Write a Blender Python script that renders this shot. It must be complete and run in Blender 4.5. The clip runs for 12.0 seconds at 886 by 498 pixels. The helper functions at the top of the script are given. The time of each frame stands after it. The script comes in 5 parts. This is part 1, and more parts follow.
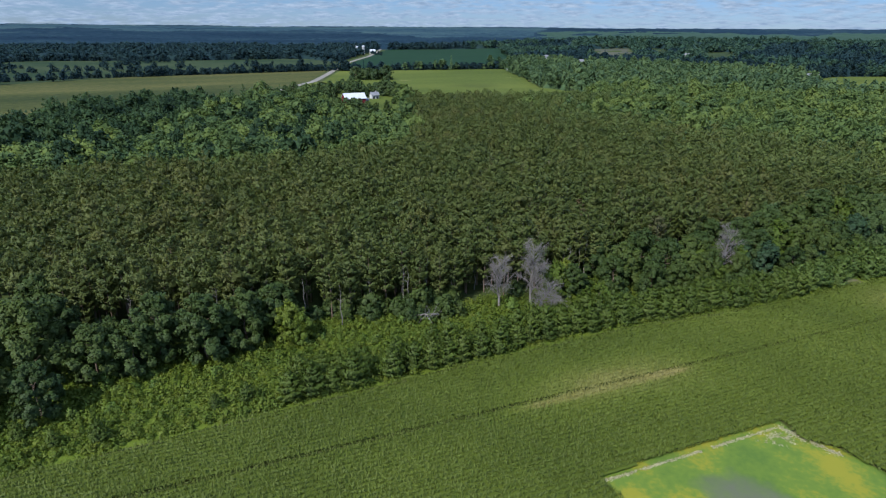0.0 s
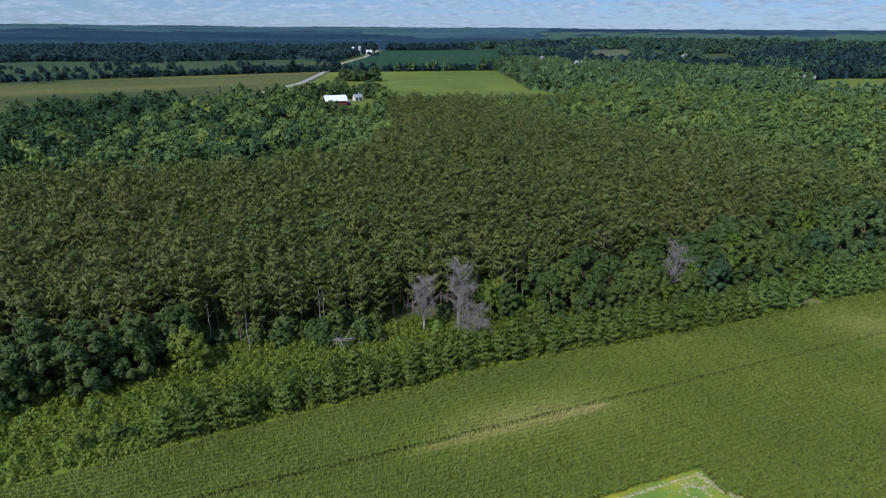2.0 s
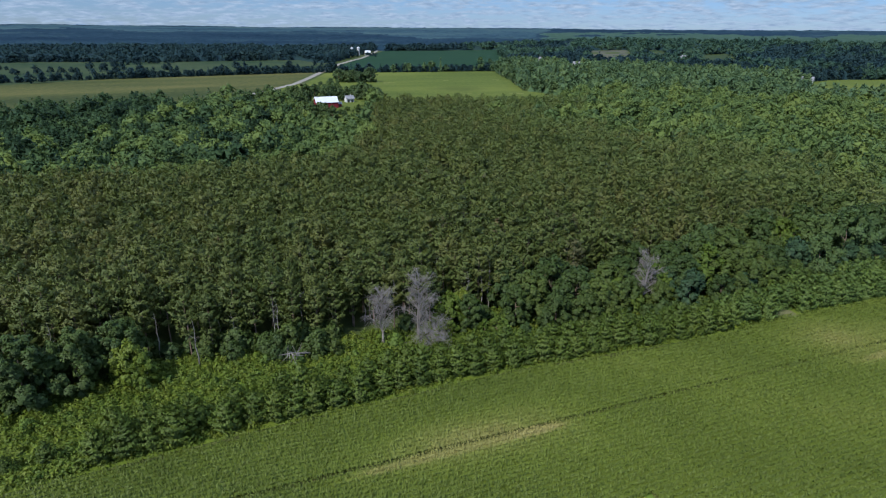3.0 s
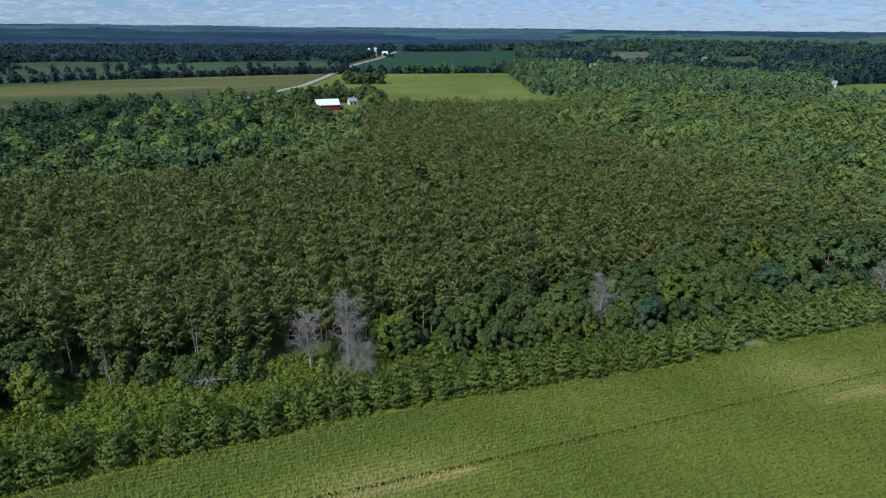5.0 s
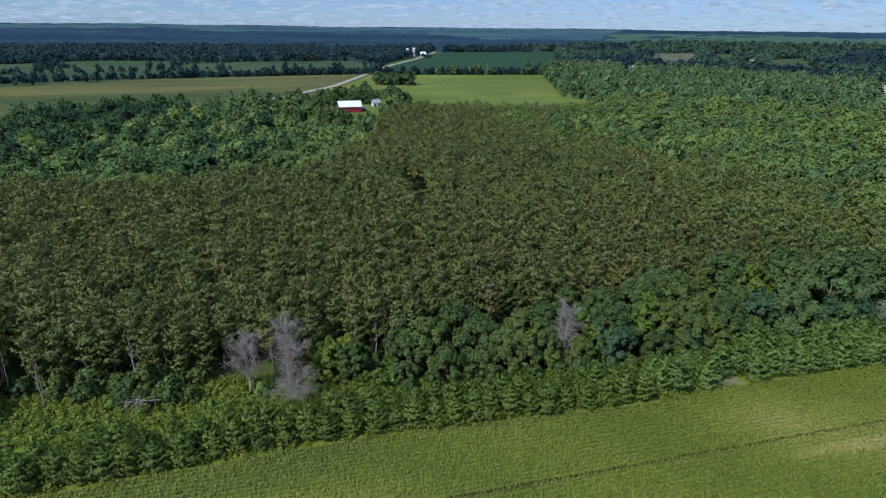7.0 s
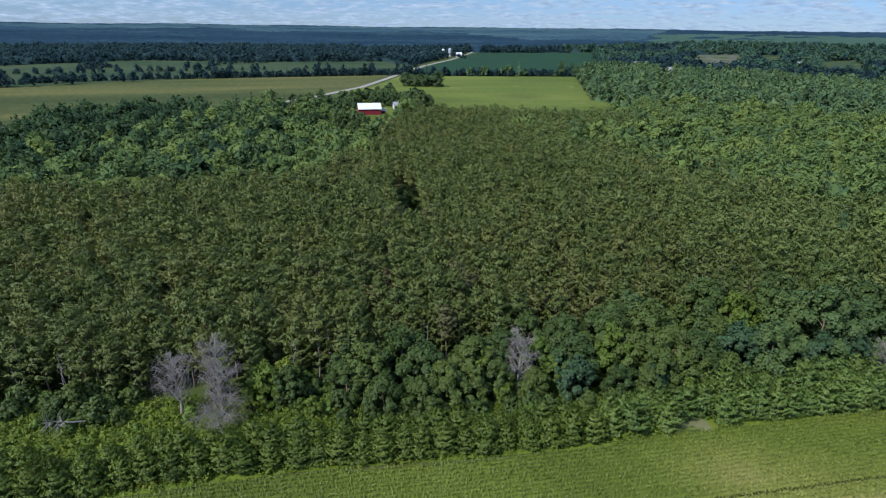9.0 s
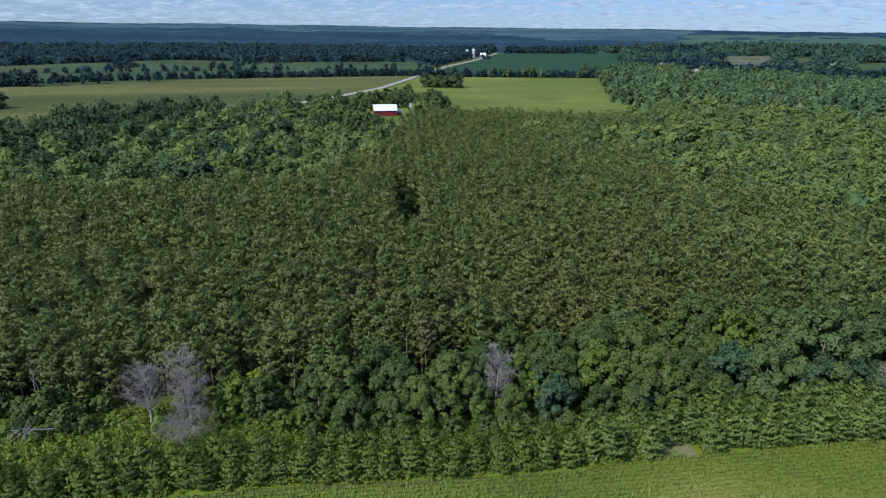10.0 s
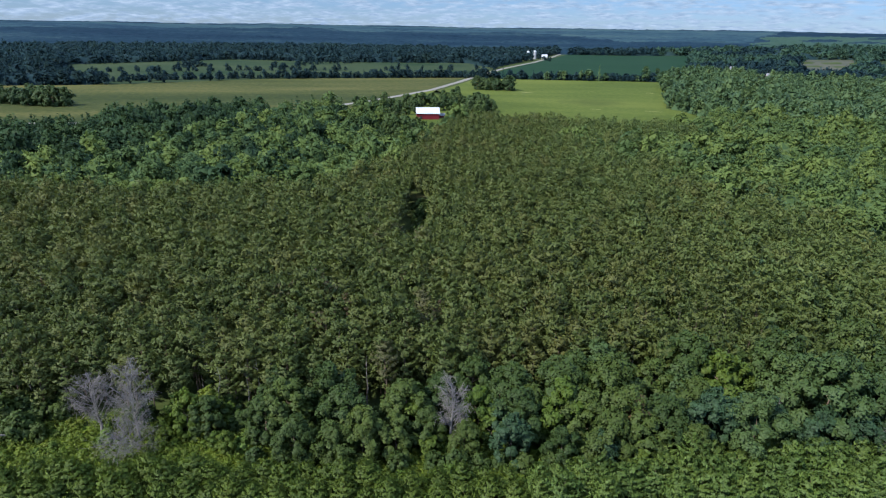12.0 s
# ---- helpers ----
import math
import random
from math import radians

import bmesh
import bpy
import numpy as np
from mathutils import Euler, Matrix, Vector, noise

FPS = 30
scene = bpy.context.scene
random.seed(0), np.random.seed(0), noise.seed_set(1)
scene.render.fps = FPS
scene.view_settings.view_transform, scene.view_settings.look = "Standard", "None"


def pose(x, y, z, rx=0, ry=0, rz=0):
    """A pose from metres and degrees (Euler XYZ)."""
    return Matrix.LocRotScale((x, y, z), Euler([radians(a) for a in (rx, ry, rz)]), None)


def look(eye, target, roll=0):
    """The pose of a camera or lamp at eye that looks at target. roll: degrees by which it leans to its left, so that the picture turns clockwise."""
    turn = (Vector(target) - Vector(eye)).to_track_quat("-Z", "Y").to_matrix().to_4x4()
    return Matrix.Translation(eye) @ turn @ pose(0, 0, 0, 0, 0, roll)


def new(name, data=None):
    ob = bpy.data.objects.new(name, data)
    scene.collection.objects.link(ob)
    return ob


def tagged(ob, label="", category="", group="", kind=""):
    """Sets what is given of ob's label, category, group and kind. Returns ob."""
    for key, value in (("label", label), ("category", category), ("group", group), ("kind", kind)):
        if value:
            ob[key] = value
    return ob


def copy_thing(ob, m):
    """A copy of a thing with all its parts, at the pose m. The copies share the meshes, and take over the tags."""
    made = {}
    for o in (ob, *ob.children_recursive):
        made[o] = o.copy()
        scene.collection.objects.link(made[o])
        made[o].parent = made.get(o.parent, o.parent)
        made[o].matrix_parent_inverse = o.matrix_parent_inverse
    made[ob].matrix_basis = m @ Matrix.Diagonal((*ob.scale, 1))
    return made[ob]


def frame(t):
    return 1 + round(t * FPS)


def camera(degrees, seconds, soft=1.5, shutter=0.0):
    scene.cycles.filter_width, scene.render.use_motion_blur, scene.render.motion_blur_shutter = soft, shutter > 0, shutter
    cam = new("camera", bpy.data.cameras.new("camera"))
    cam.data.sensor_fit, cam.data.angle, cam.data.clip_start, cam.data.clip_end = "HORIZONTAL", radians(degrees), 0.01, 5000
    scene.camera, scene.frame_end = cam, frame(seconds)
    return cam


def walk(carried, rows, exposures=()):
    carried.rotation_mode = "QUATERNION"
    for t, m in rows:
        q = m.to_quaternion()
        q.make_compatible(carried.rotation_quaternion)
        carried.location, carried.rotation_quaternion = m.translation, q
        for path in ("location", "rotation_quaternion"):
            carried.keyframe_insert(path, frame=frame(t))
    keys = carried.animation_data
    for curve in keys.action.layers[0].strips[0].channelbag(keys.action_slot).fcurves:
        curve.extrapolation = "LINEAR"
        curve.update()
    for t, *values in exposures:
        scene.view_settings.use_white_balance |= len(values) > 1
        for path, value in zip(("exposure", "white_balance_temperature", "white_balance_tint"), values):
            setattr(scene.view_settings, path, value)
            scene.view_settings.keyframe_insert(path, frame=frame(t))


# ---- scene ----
cam = camera(72.9, 12.0, soft=1.2)
METRES, EYE, TILT, LEAN, TURN = 103.0, 53.0, -20.25, -0.35, 0.0
ROWS = [
    (0.0, 0.0, 0.0, 0.0, -0.0, -0.0, 0.0),
    (0.5, 0.0377, 0.0201, 0.008, 0.09, 0.02, -0.03),
    (1.0, 0.0751, 0.0398, 0.0165, 0.15, 0.04, -0.06),
    (1.5, 0.1125, 0.0591, 0.0252, 0.26, 0.04, -0.09),
    (2.0, 0.1498, 0.0783, 0.0338, 0.34, 0.04, -0.17),
    (2.5, 0.1875, 0.0965, 0.0428, 0.45, 0.06, -0.21),
    (3.0, 0.2248, 0.1141, 0.0521, 0.55, 0.06, -0.27),
    (3.5, 0.2615, 0.1314, 0.0617, 0.69, 0.06, -0.36),
    (5.5, 0.4087, 0.198, 0.0995, 3.54, 0.04, -1.52),
    (6.0, 0.4443, 0.2151, 0.1095, 4.5, -0.01, -1.9),
    (6.5, 0.4794, 0.2332, 0.1196, 5.5, -0.03, -2.32),
    (7.0, 0.5138, 0.2517, 0.1303, 6.46, -0.09, -2.68),
    (9.0, 0.6512, 0.3313, 0.1754, 10.15, -0.33, -4.03),
    (9.5, 0.6836, 0.3527, 0.1864, 11.14, -0.37, -4.45),
    (10.0, 0.7164, 0.3741, 0.1988, 12.49, -0.5, -4.94),
    (10.5, 0.7481, 0.396, 0.2109, 14.0, -0.61, -5.57),
    (11.0, 0.7805, 0.4186, 0.2235, 15.21, -0.74, -6.0),
    (11.5, 0.8127, 0.442, 0.236, 16.66, -0.9, -6.56),
    (12.0, 0.8459, 0.4655, 0.2493, 18.31, -1.09, -7.12),
]
walk(cam, [(t, pose(0, 0, EYE, TILT, LEAN, TURN) @ pose(METRES * x, METRES * y, METRES * z, 90 + pitch, roll, yaw)) for t, x, y, z, yaw, pitch, roll in ROWS],
     [(0.0, 0.36, 6200, 8), (6.0, 0.42, 6200, 8), (12.0, 0.62, 6200, 8)])

# ---------- sky, sun, exposure ----------
SUN_TO = Vector((-0.55, -0.75, 1.0)).normalized()
world = bpy.data.worlds.new("sky")
scene.world = world
world.use_nodes = True
wt = world.node_tree
wt.nodes.clear()


def wnode(kind, **values):
    n = wt.nodes.new(kind)
    for k, v in values.items():
        n.inputs[k].default_value = v
    return n


sky = wt.nodes.new("ShaderNodeTexSky")
sky.sky_type, sky.sun_disc = "NISHITA", False
sky.sun_elevation = math.asin(SUN_TO.z)
sky.sun_rotation = math.atan2(SUN_TO.x, SUN_TO.y)
sky.altitude, sky.air_density, sky.dust_density, sky.ozone_density = 300, 1.0, 0.1, 3.0
coord = wt.nodes.new("ShaderNodeTexCoord")
split = wt.nodes.new("ShaderNodeSeparateXYZ")
wt.links.new(coord.outputs["Generated"], split.inputs[0])
up = wnode("ShaderNodeMath")
up.operation = "MAXIMUM"
wt.links.new(split.outputs["Z"], up.inputs[0])
up.inputs[1].default_value = 0.0
lift = wt.nodes.new("ShaderNodeMath")
lift.operation = "ADD"
wt.links.new(up.outputs[0], lift.inputs[0])
lift.inputs[1].default_value = 0.17
flat = []
for axis in ("X", "Y"):
    d = wt.nodes.new("ShaderNodeMath")
    d.operation = "DIVIDE"
    wt.links.new(split.outputs[axis], d.inputs[0])
    wt.links.new(lift.outputs[0], d.inputs[1])
    flat.append(d)
plane = wt.nodes.new("ShaderNodeCombineXYZ")
wt.links.new(flat[0].outputs[0], plane.inputs[0])
wt.links.new(flat[1].outputs[0], plane.inputs[1])
clouds = wnode("ShaderNodeTexNoise", Scale=4.6, Detail=6.0, Roughness=0.6, Distortion=0.2)
wt.links.new(plane.outputs[0], clouds.inputs["Vector"])
cover = wt.nodes.new("ShaderNodeMapRange")
cover.inputs["From Min"].default_value, cover.inputs["From Max"].default_value = 0.40, 0.60
wt.links.new(clouds.outputs["Fac"], cover.inputs["Value"])
mixer = wt.nodes.new("ShaderNodeMix")
mixer.data_type = "RGBA"
wt.links.new(cover.outputs[0], mixer.inputs["Factor"])
blue = wt.nodes.new("ShaderNodeMix")
blue.data_type, blue.blend_type = "RGBA", "MULTIPLY"
blue.inputs["Factor"].default_value, blue.inputs["B"].default_value = 1.0, (0.36, 0.50, 0.86, 1)
wt.links.new(sky.outputs[0], blue.inputs["A"])
wt.links.new(blue.outputs["Result"], mixer.inputs["A"])
heap = wnode("ShaderNodeTexNoise", Scale=11.0, Detail=5.0, Roughness=0.6)
wt.links.new(plane.outputs[0], heap.inputs["Vector"])
tone = wt.nodes.new("ShaderNodeValToRGB")
wt.links.new(heap.outputs["Fac"], tone.inputs[0])
tone.color_ramp.elements[0].position, tone.color_ramp.elements[0].color = 0.36, (2.5, 3.45, 5.0, 1)
tone.color_ramp.elements[1].position, tone.color_ramp.elements[1].color = 0.66, (4.1, 5.1, 6.6, 1)
wt.links.new(tone.outputs[0], mixer.inputs["B"])
# an evenly clouded sky grows brighter from the horizon to the zenith
zenith = wt.nodes.new("ShaderNodeMapRange")
zenith.inputs["From Min"].default_value, zenith.inputs["From Max"].default_value = 0.05, 0.9
zenith.inputs["To Min"].default_value, zenith.inputs["To Max"].default_value = 0.089, 0.30
wt.links.new(split.outputs["Z"], zenith.inputs["Value"])
back = wt.nodes.new("ShaderNodeBackground")
wt.links.new(zenith.outputs[0], back.inputs["Strength"])
wt.links.new(mixer.outputs["Result"], back.inputs["Color"])
wout = wt.nodes.new("ShaderNodeOutputWorld")
wt.links.new(back.outputs[0], wout.inputs["Surface"])

sun = new("sun", bpy.data.lights.new("sun", "SUN"))
sun.data.energy, sun.data.angle, sun.data.color = 4.55, radians(0.6), (1.0, 0.96, 0.90)
sun.matrix_world = look(SUN_TO * 200, (0, 0, 0))

# ---------- materials ----------


def material(name, rough=0.8, metal=0.0, spec=0.3):
    m = bpy.data.materials.new(name)
    m.use_nodes = True
    b = m.node_tree.nodes["Principled BSDF"]
    b.inputs["Roughness"].default_value, b.inputs["Metallic"].default_value = rough, metal
    b.inputs["Specular IOR Level"].default_value = spec
    return m, m.node_tree, b


def ramp(nt, factor, stops):
    r = nt.nodes.new("ShaderNodeValToRGB")
    nt.links.new(factor, r.inputs[0])
    e = r.color_ramp.elements
    while len(e) < len(stops):
        e.new(0.5)
    for k, (at, c) in enumerate(stops):
        e[k].position, e[k].color = at, (*c, 1)
    return r.outputs[0]


def noise_fac(nt, scale, detail=4.0, rough=0.55, stretch=None, turn=0.0):
    c = nt.nodes.new("ShaderNodeTexCoord")
    n = nt.nodes.new("ShaderNodeTexNoise")
    n.inputs["Scale"].default_value, n.inputs["Detail"].default_value = scale, detail
    n.inputs["Roughness"].default_value = rough
    g = nt.nodes.new("ShaderNodeNewGeometry")
    source = g.outputs["Position"]
    if stretch:
        mp = nt.nodes.new("ShaderNodeMapping")
        mp.vector_type = "TEXTURE"
        mp.inputs["Scale"].default_value = stretch
        mp.inputs["Rotation"].default_value = (0, 0, radians(turn))
        nt.links.new(source, mp.inputs[0])
        source = mp.outputs[0]
    nt.links.new(source, n.inputs["Vector"])
    return n.outputs["Fac"]


def blend(nt, kind, fac, a, b):
    m = nt.nodes.new("ShaderNodeMix")
    m.data_type, m.blend_type = "RGBA", kind
    for slot, v in (("Factor", fac), ("A", a), ("B", b)):
        if isinstance(v, (int, float)):
            m.inputs[slot].default_value = v
        elif isinstance(v, tuple):
            m.inputs[slot].default_value = (*v, 1)
        else:
            nt.links.new(v, m.inputs[slot])
    return m.outputs["Result"]


def sums(nt, op, a, b=None):
    m = nt.nodes.new("ShaderNodeMath")
    m.operation = op
    for k, v in enumerate((a, b)):
        if v is None:
            continue
        if isinstance(v, (int, float)):
            m.inputs[k].default_value = v
        else:
            nt.links.new(v, m.inputs[k])
    return m.outputs[0]


def foliage(name, stops, patch=0.02, leafy=0.45, own=True, spec=0.25, single=0.5):
    """Leaves: the tone runs over the stops from plant to plant, and again a little from leaf to leaf."""
    m, nt, b = material(name, 0.62, 0, spec)
    tint = nt.nodes.new("ShaderNodeAttribute")
    tint.attribute_name = "tint"
    info = nt.nodes.new("ShaderNodeObjectInfo")
    geo = nt.nodes.new("ShaderNodeNewGeometry")
    plant = sums(nt, "FRACT", sums(nt, "ADD", tint.outputs["Fac"], info.outputs["Random"])) if own else tint.outputs["Fac"]
    area = noise_fac(nt, patch, 3)
    f = sums(nt, "ADD", sums(nt, "MULTIPLY", plant, single), sums(nt, "MULTIPLY", area, 1 - single))
    col = ramp(nt, f, stops)
    leaf = ramp(nt, geo.outputs["Random Per Island"], ((0, (1 - leafy,) * 3), (1, (1 + leafy,) * 3)))
    col = blend(nt, "MULTIPLY", 1.0, col, leaf)
    nt.links.new(col, b.inputs["Base Color"])
    b.inputs["Transmission Weight"].default_value = 0
    out = nt.nodes["Material Output"]
    tr = nt.nodes.new("ShaderNodeBsdfTranslucent")
    nt.links.new(col, tr.inputs["Color"])
    mx = nt.nodes.new("ShaderNodeMixShader")
    mx.inputs[0].default_value = 0.33
    nt.links.new(b.outputs[0], mx.inputs[1])
    nt.links.new(tr.outputs[0], mx.inputs[2])
    nt.links.new(mx.outputs[0], out.inputs["Surface"])
    return m


def earthy(name, stops, scale=0.05, fine=1.2, rough=0.9, stretch=None, turn=0.0, bump=0.0, fineness=0.35):
    """A surface with broad stains and a finer grain over them."""
    m, nt, b = material(name, rough, 0, 0.03)
    big = noise_fac(nt, scale, 4, 0.55, stretch, turn)
    small = noise_fac(nt, fine, 5, 0.65)
    f = sums(nt, "ADD", sums(nt, "MULTIPLY", big, 1 - fineness), sums(nt, "MULTIPLY", small, fineness))
    nt.links.new(ramp(nt, f, stops), b.inputs["Base Color"])
    if bump:
        bp = nt.nodes.new("ShaderNodeBump")
        bp.inputs["Strength"].default_value, bp.inputs["Distance"].default_value = 0.6, bump
        nt.links.new(small, bp.inputs["Height"])
        nt.links.new(bp.outputs[0], b.inputs["Normal"])
    return m


M_PINE = foliage("red_pine_needles", ((0.15, (0.058, 0.080, 0.016)), (0.45, (0.074, 0.095, 0.019)), (0.65, (0.085, 0.101, 0.021)), (0.90, (0.110, 0.107, 0.027))), leafy=0.14)
M_OPENPINE = foliage("eastern_pine_needles", ((0.15, (0.072, 0.101, 0.023)), (0.45, (0.092, 0.121, 0.027)), (0.65, (0.104, 0.128, 0.030)), (0.90, (0.128, 0.134, 0.034))), leafy=0.14)
M_YOUNG = foliage("young_pine_needles", ((0.2, (0.052, 0.080, 0.010)), (0.5, (0.070, 0.102, 0.012)), (0.8, (0.085, 0.116, 0.015))), leafy=0.3)
M_TALL = foliage("taller_pine_needles", ((0.2, (0.065, 0.104, 0.020)), (0.5, (0.087, 0.131, 0.024)), (0.8, (0.107, 0.148, 0.028))), leafy=0.3)
M_WEED = foliage("meadow_weeds", ((0.2, (0.074, 0.112, 0.012)), (0.5, (0.100, 0.138, 0.014)), (0.8, (0.130, 0.158, 0.018))), 0.06, 0.2)
M_OAK = foliage("oak_leaves", ((0.2, (0.034, 0.060, 0.014)), (0.5, (0.050, 0.078, 0.016)), (0.8, (0.074, 0.102, 0.019))), leafy=0.2)
M_ASH = foliage("ash_leaves", ((0.2, (0.044, 0.076, 0.023)), (0.5, (0.060, 0.096, 0.027)), (0.8, (0.082, 0.118, 0.029))), leafy=0.2)
M_GROVE = foliage("grove_leaves", ((0.2, (0.036, 0.066, 0.022)), (0.8, (0.066, 0.100, 0.030))), leafy=0.2)
M_BLUE = foliage("blue_green_leaves", ((0.2, (0.032, 0.064, 0.026)), (0.8, (0.048, 0.088, 0.036))), leafy=0.3)
M_LIME = foliage("lime_green_leaves", ((0.2, (0.062, 0.100, 0.011)), (0.8, (0.088, 0.124, 0.016))), leafy=0.25)
M_MIXED = foliage("mixed_wood_leaves", ((0.18, (0.048, 0.084, 0.034)), (0.36, (0.074, 0.114, 0.037)), (0.52, (0.098, 0.141, 0.039)), (0.68, (0.120, 0.160, 0.041)), (0.84, (0.134, 0.170, 0.041))), 0.035, 0.07, spec=0.1, single=0.5)
M_WHITEPINE = foliage("white_pine_needles", ((0.2, (0.040, 0.078, 0.030)), (0.8, (0.064, 0.108, 0.040))), leafy=0.2)
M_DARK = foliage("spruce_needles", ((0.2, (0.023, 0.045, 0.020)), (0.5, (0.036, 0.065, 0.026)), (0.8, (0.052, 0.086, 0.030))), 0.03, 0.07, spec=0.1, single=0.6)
# distant trees: haze blue and cloud shade are put into the leaf colour
M_FAR = foliage("hazed_far_leaves", ((0.2, (0.015, 0.033, 0.038)), (0.5, (0.019, 0.040, 0.042)), (0.8, (0.026, 0.049, 0.045))), 0.006, 0.06, spec=0.05)
# farthest land: the blue of the haze is mixed into both base colours
M_FARLAND = earthy("far_hazed_woods", ((0.40, (0.007, 0.018, 0.030)), (0.54, (0.012, 0.028, 0.041)), (0.62, (0.026, 0.048, 0.054))), 0.0022, 0.02, stretch=(2.2, 1, 1), turn=10)
M_PALE = earthy("hazed_open_country", ((0.38, (0.012, 0.028, 0.044)), (0.50, (0.026, 0.052, 0.062)), (0.62, (0.048, 0.076, 0.072))), 0.0016, 0.012, stretch=(3.0, 1, 1), turn=10)
# hill trees: sunlight and a blue haze are worked into the leaf tone
M_HILL = foliage("sunlit_hill_leaves", ((0.2, (0.024, 0.050, 0.038)), (0.5, (0.038, 0.074, 0.047)), (0.8, (0.056, 0.094, 0.052))), 0.006, 0.2, spec=0.05)
# lit copy of the distant leaves, with some haze blue in it
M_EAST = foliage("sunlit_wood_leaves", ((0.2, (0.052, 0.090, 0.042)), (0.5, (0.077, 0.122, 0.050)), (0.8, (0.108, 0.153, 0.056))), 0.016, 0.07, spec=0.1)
M_RUST = foliage("dying_needles", ((0.2, (0.082, 0.060, 0.028)), (0.8, (0.115, 0.080, 0.036))))
M_SHRUB = foliage("shrub_leaves", ((0.2, (0.074, 0.122, 0.018)), (0.5, (0.100, 0.152, 0.024)), (0.8, (0.126, 0.168, 0.030))), leafy=0.28)
M_CORN = foliage("corn_leaves", ((0.14, (0.062, 0.086, 0.009)), (0.40, (0.106, 0.136, 0.016)), (0.62, (0.155, 0.172, 0.032)), (0.85, (0.29, 0.24, 0.085))), 0.03, 0.16, False)
M_BARK = earthy("pine_bark", ((0.3, (0.10, 0.070, 0.050)), (0.7, (0.20, 0.150, 0.115))), 0.6, 6.0)
M_DEAD = earthy("weathered_dead_wood", ((0.3, (0.13, 0.115, 0.105)), (0.7, (0.22, 0.20, 0.18))), 0.8, 6.0)
M_FLOOR = earthy("forest_floor", ((0.3, (0.030, 0.042, 0.014)), (0.5, (0.045, 0.060, 0.018)), (0.7, (0.070, 0.062, 0.030))), 0.03, 0.9)
M_MEADOW = earthy("rough_meadow", ((0.3, (0.058, 0.086, 0.013)), (0.5, (0.080, 0.110, 0.015)), (0.7, (0.106, 0.128, 0.019))), 0.08, 1.3, bump=0.15)
M_SOIL = earthy("field_soil", ((0.3, (0.062, 0.074, 0.022)), (0.7, (0.092, 0.096, 0.034))), 0.08, 1.5)
M_HAY = earthy("hay_field", ((0.38, (0.040, 0.056, 0.012)), (0.5, (0.068, 0.087, 0.018)), (0.62, (0.096, 0.110, 0.024))), 0.010, 0.25, stretch=(3, 1, 1), turn=15)
M_TAN = earthy("ripening_field", ((0.40, (0.026, 0.037, 0.013)), (0.5, (0.050, 0.056, 0.018)), (0.60, (0.088, 0.083, 0.028))), 0.010, 0.2, stretch=(5, 1, 1), turn=30)
# a darker, ragged-edged stretch in the middle of the hay field
_nt, _b = M_HAY.node_tree, M_HAY.node_tree.nodes["Principled BSDF"]
_pos, _near = _nt.nodes.new("ShaderNodeNewGeometry"), _nt.nodes.new("ShaderNodeVectorMath")
_near.operation, _near.inputs[1].default_value = "DISTANCE", (30, 606, 0)
_nt.links.new(_pos.outputs["Position"], _near.inputs[0])
_ragged = sums(_nt, "ADD", _near.outputs["Value"], sums(_nt, "MULTIPLY", noise_fac(_nt, 0.035, 4), 46.0))
_fade = _nt.nodes.new("ShaderNodeMapRange")
_fade.inputs["From Min"].default_value, _fade.inputs["From Max"].default_value = 58.0, 30.0
_fade.inputs["To Max"].default_value = 0.5
_nt.links.new(_ragged, _fade.inputs["Value"])
_nt.links.new(blend(_nt, "MIX", _fade.outputs[0], _b.inputs["Base Color"].links[0].from_socket, (0.030, 0.042, 0.012)), _b.inputs["Base Color"])
M_DARKFIELD = earthy("green_crop_field", ((0.3, (0.011, 0.030, 0.015)), (0.7, (0.016, 0.038, 0.018))), 0.01, 0.2)
M_FARFIELD = earthy("far_pasture", ((0.38, (0.018, 0.034, 0.016)), (0.62, (0.040, 0.053, 0.024))), 0.008, 0.1)
M_STUBBLE = earthy("stubble_field", ((0.38, (0.050, 0.056, 0.040)), (0.62, (0.082, 0.080, 0.056))), 0.012, 0.15)
M_ROAD = earthy("pale_asphalt", ((0.3, (0.165, 0.15, 0.125)), (0.7, (0.23, 0.21, 0.18))), 0.1, 2.0)
M_RED = earthy("red_barn_boards", ((0.3, (0.125, 0.018, 0.024)), (0.7, (0.17, 0.026, 0.032))), 0.5, 3.0)
M_WHITE = earthy("white_painted_boards", ((0.3, (0.40, 0.40, 0.39)), (0.7, (0.54, 0.54, 0.52))), 0.5, 3.0, rough=0.6)
M_TIN = earthy("pale_metal_roof", ((0.3, (0.38, 0.39, 0.41)), (0.7, (0.50, 0.51, 0.53))), 0.3, 2.0, rough=0.5)
M_SHINGLE = earthy("grey_shingles", ((0.3, (0.13, 0.13, 0.14)), (0.7, (0.22, 0.22, 0.23))), 0.5, 3.0)
M_CONCRETE = earthy("silo_concrete", ((0.3, (0.28, 0.28, 0.28)), (0.7, (0.38, 0.38, 0.38))), 0.3, 2.0)
M_GLASS, _nt, _b = material("window_glass", 0.08, 0, 0.6)
_b.inputs["Base Color"].default_value = (0.03, 0.035, 0.04, 1)

# ---------- the lie of the land ----------


def smooth(a, b, v):
    k = np.clip((v - a) / (b - a), 0, 1)
    return k * k * (3 - 2 * k)


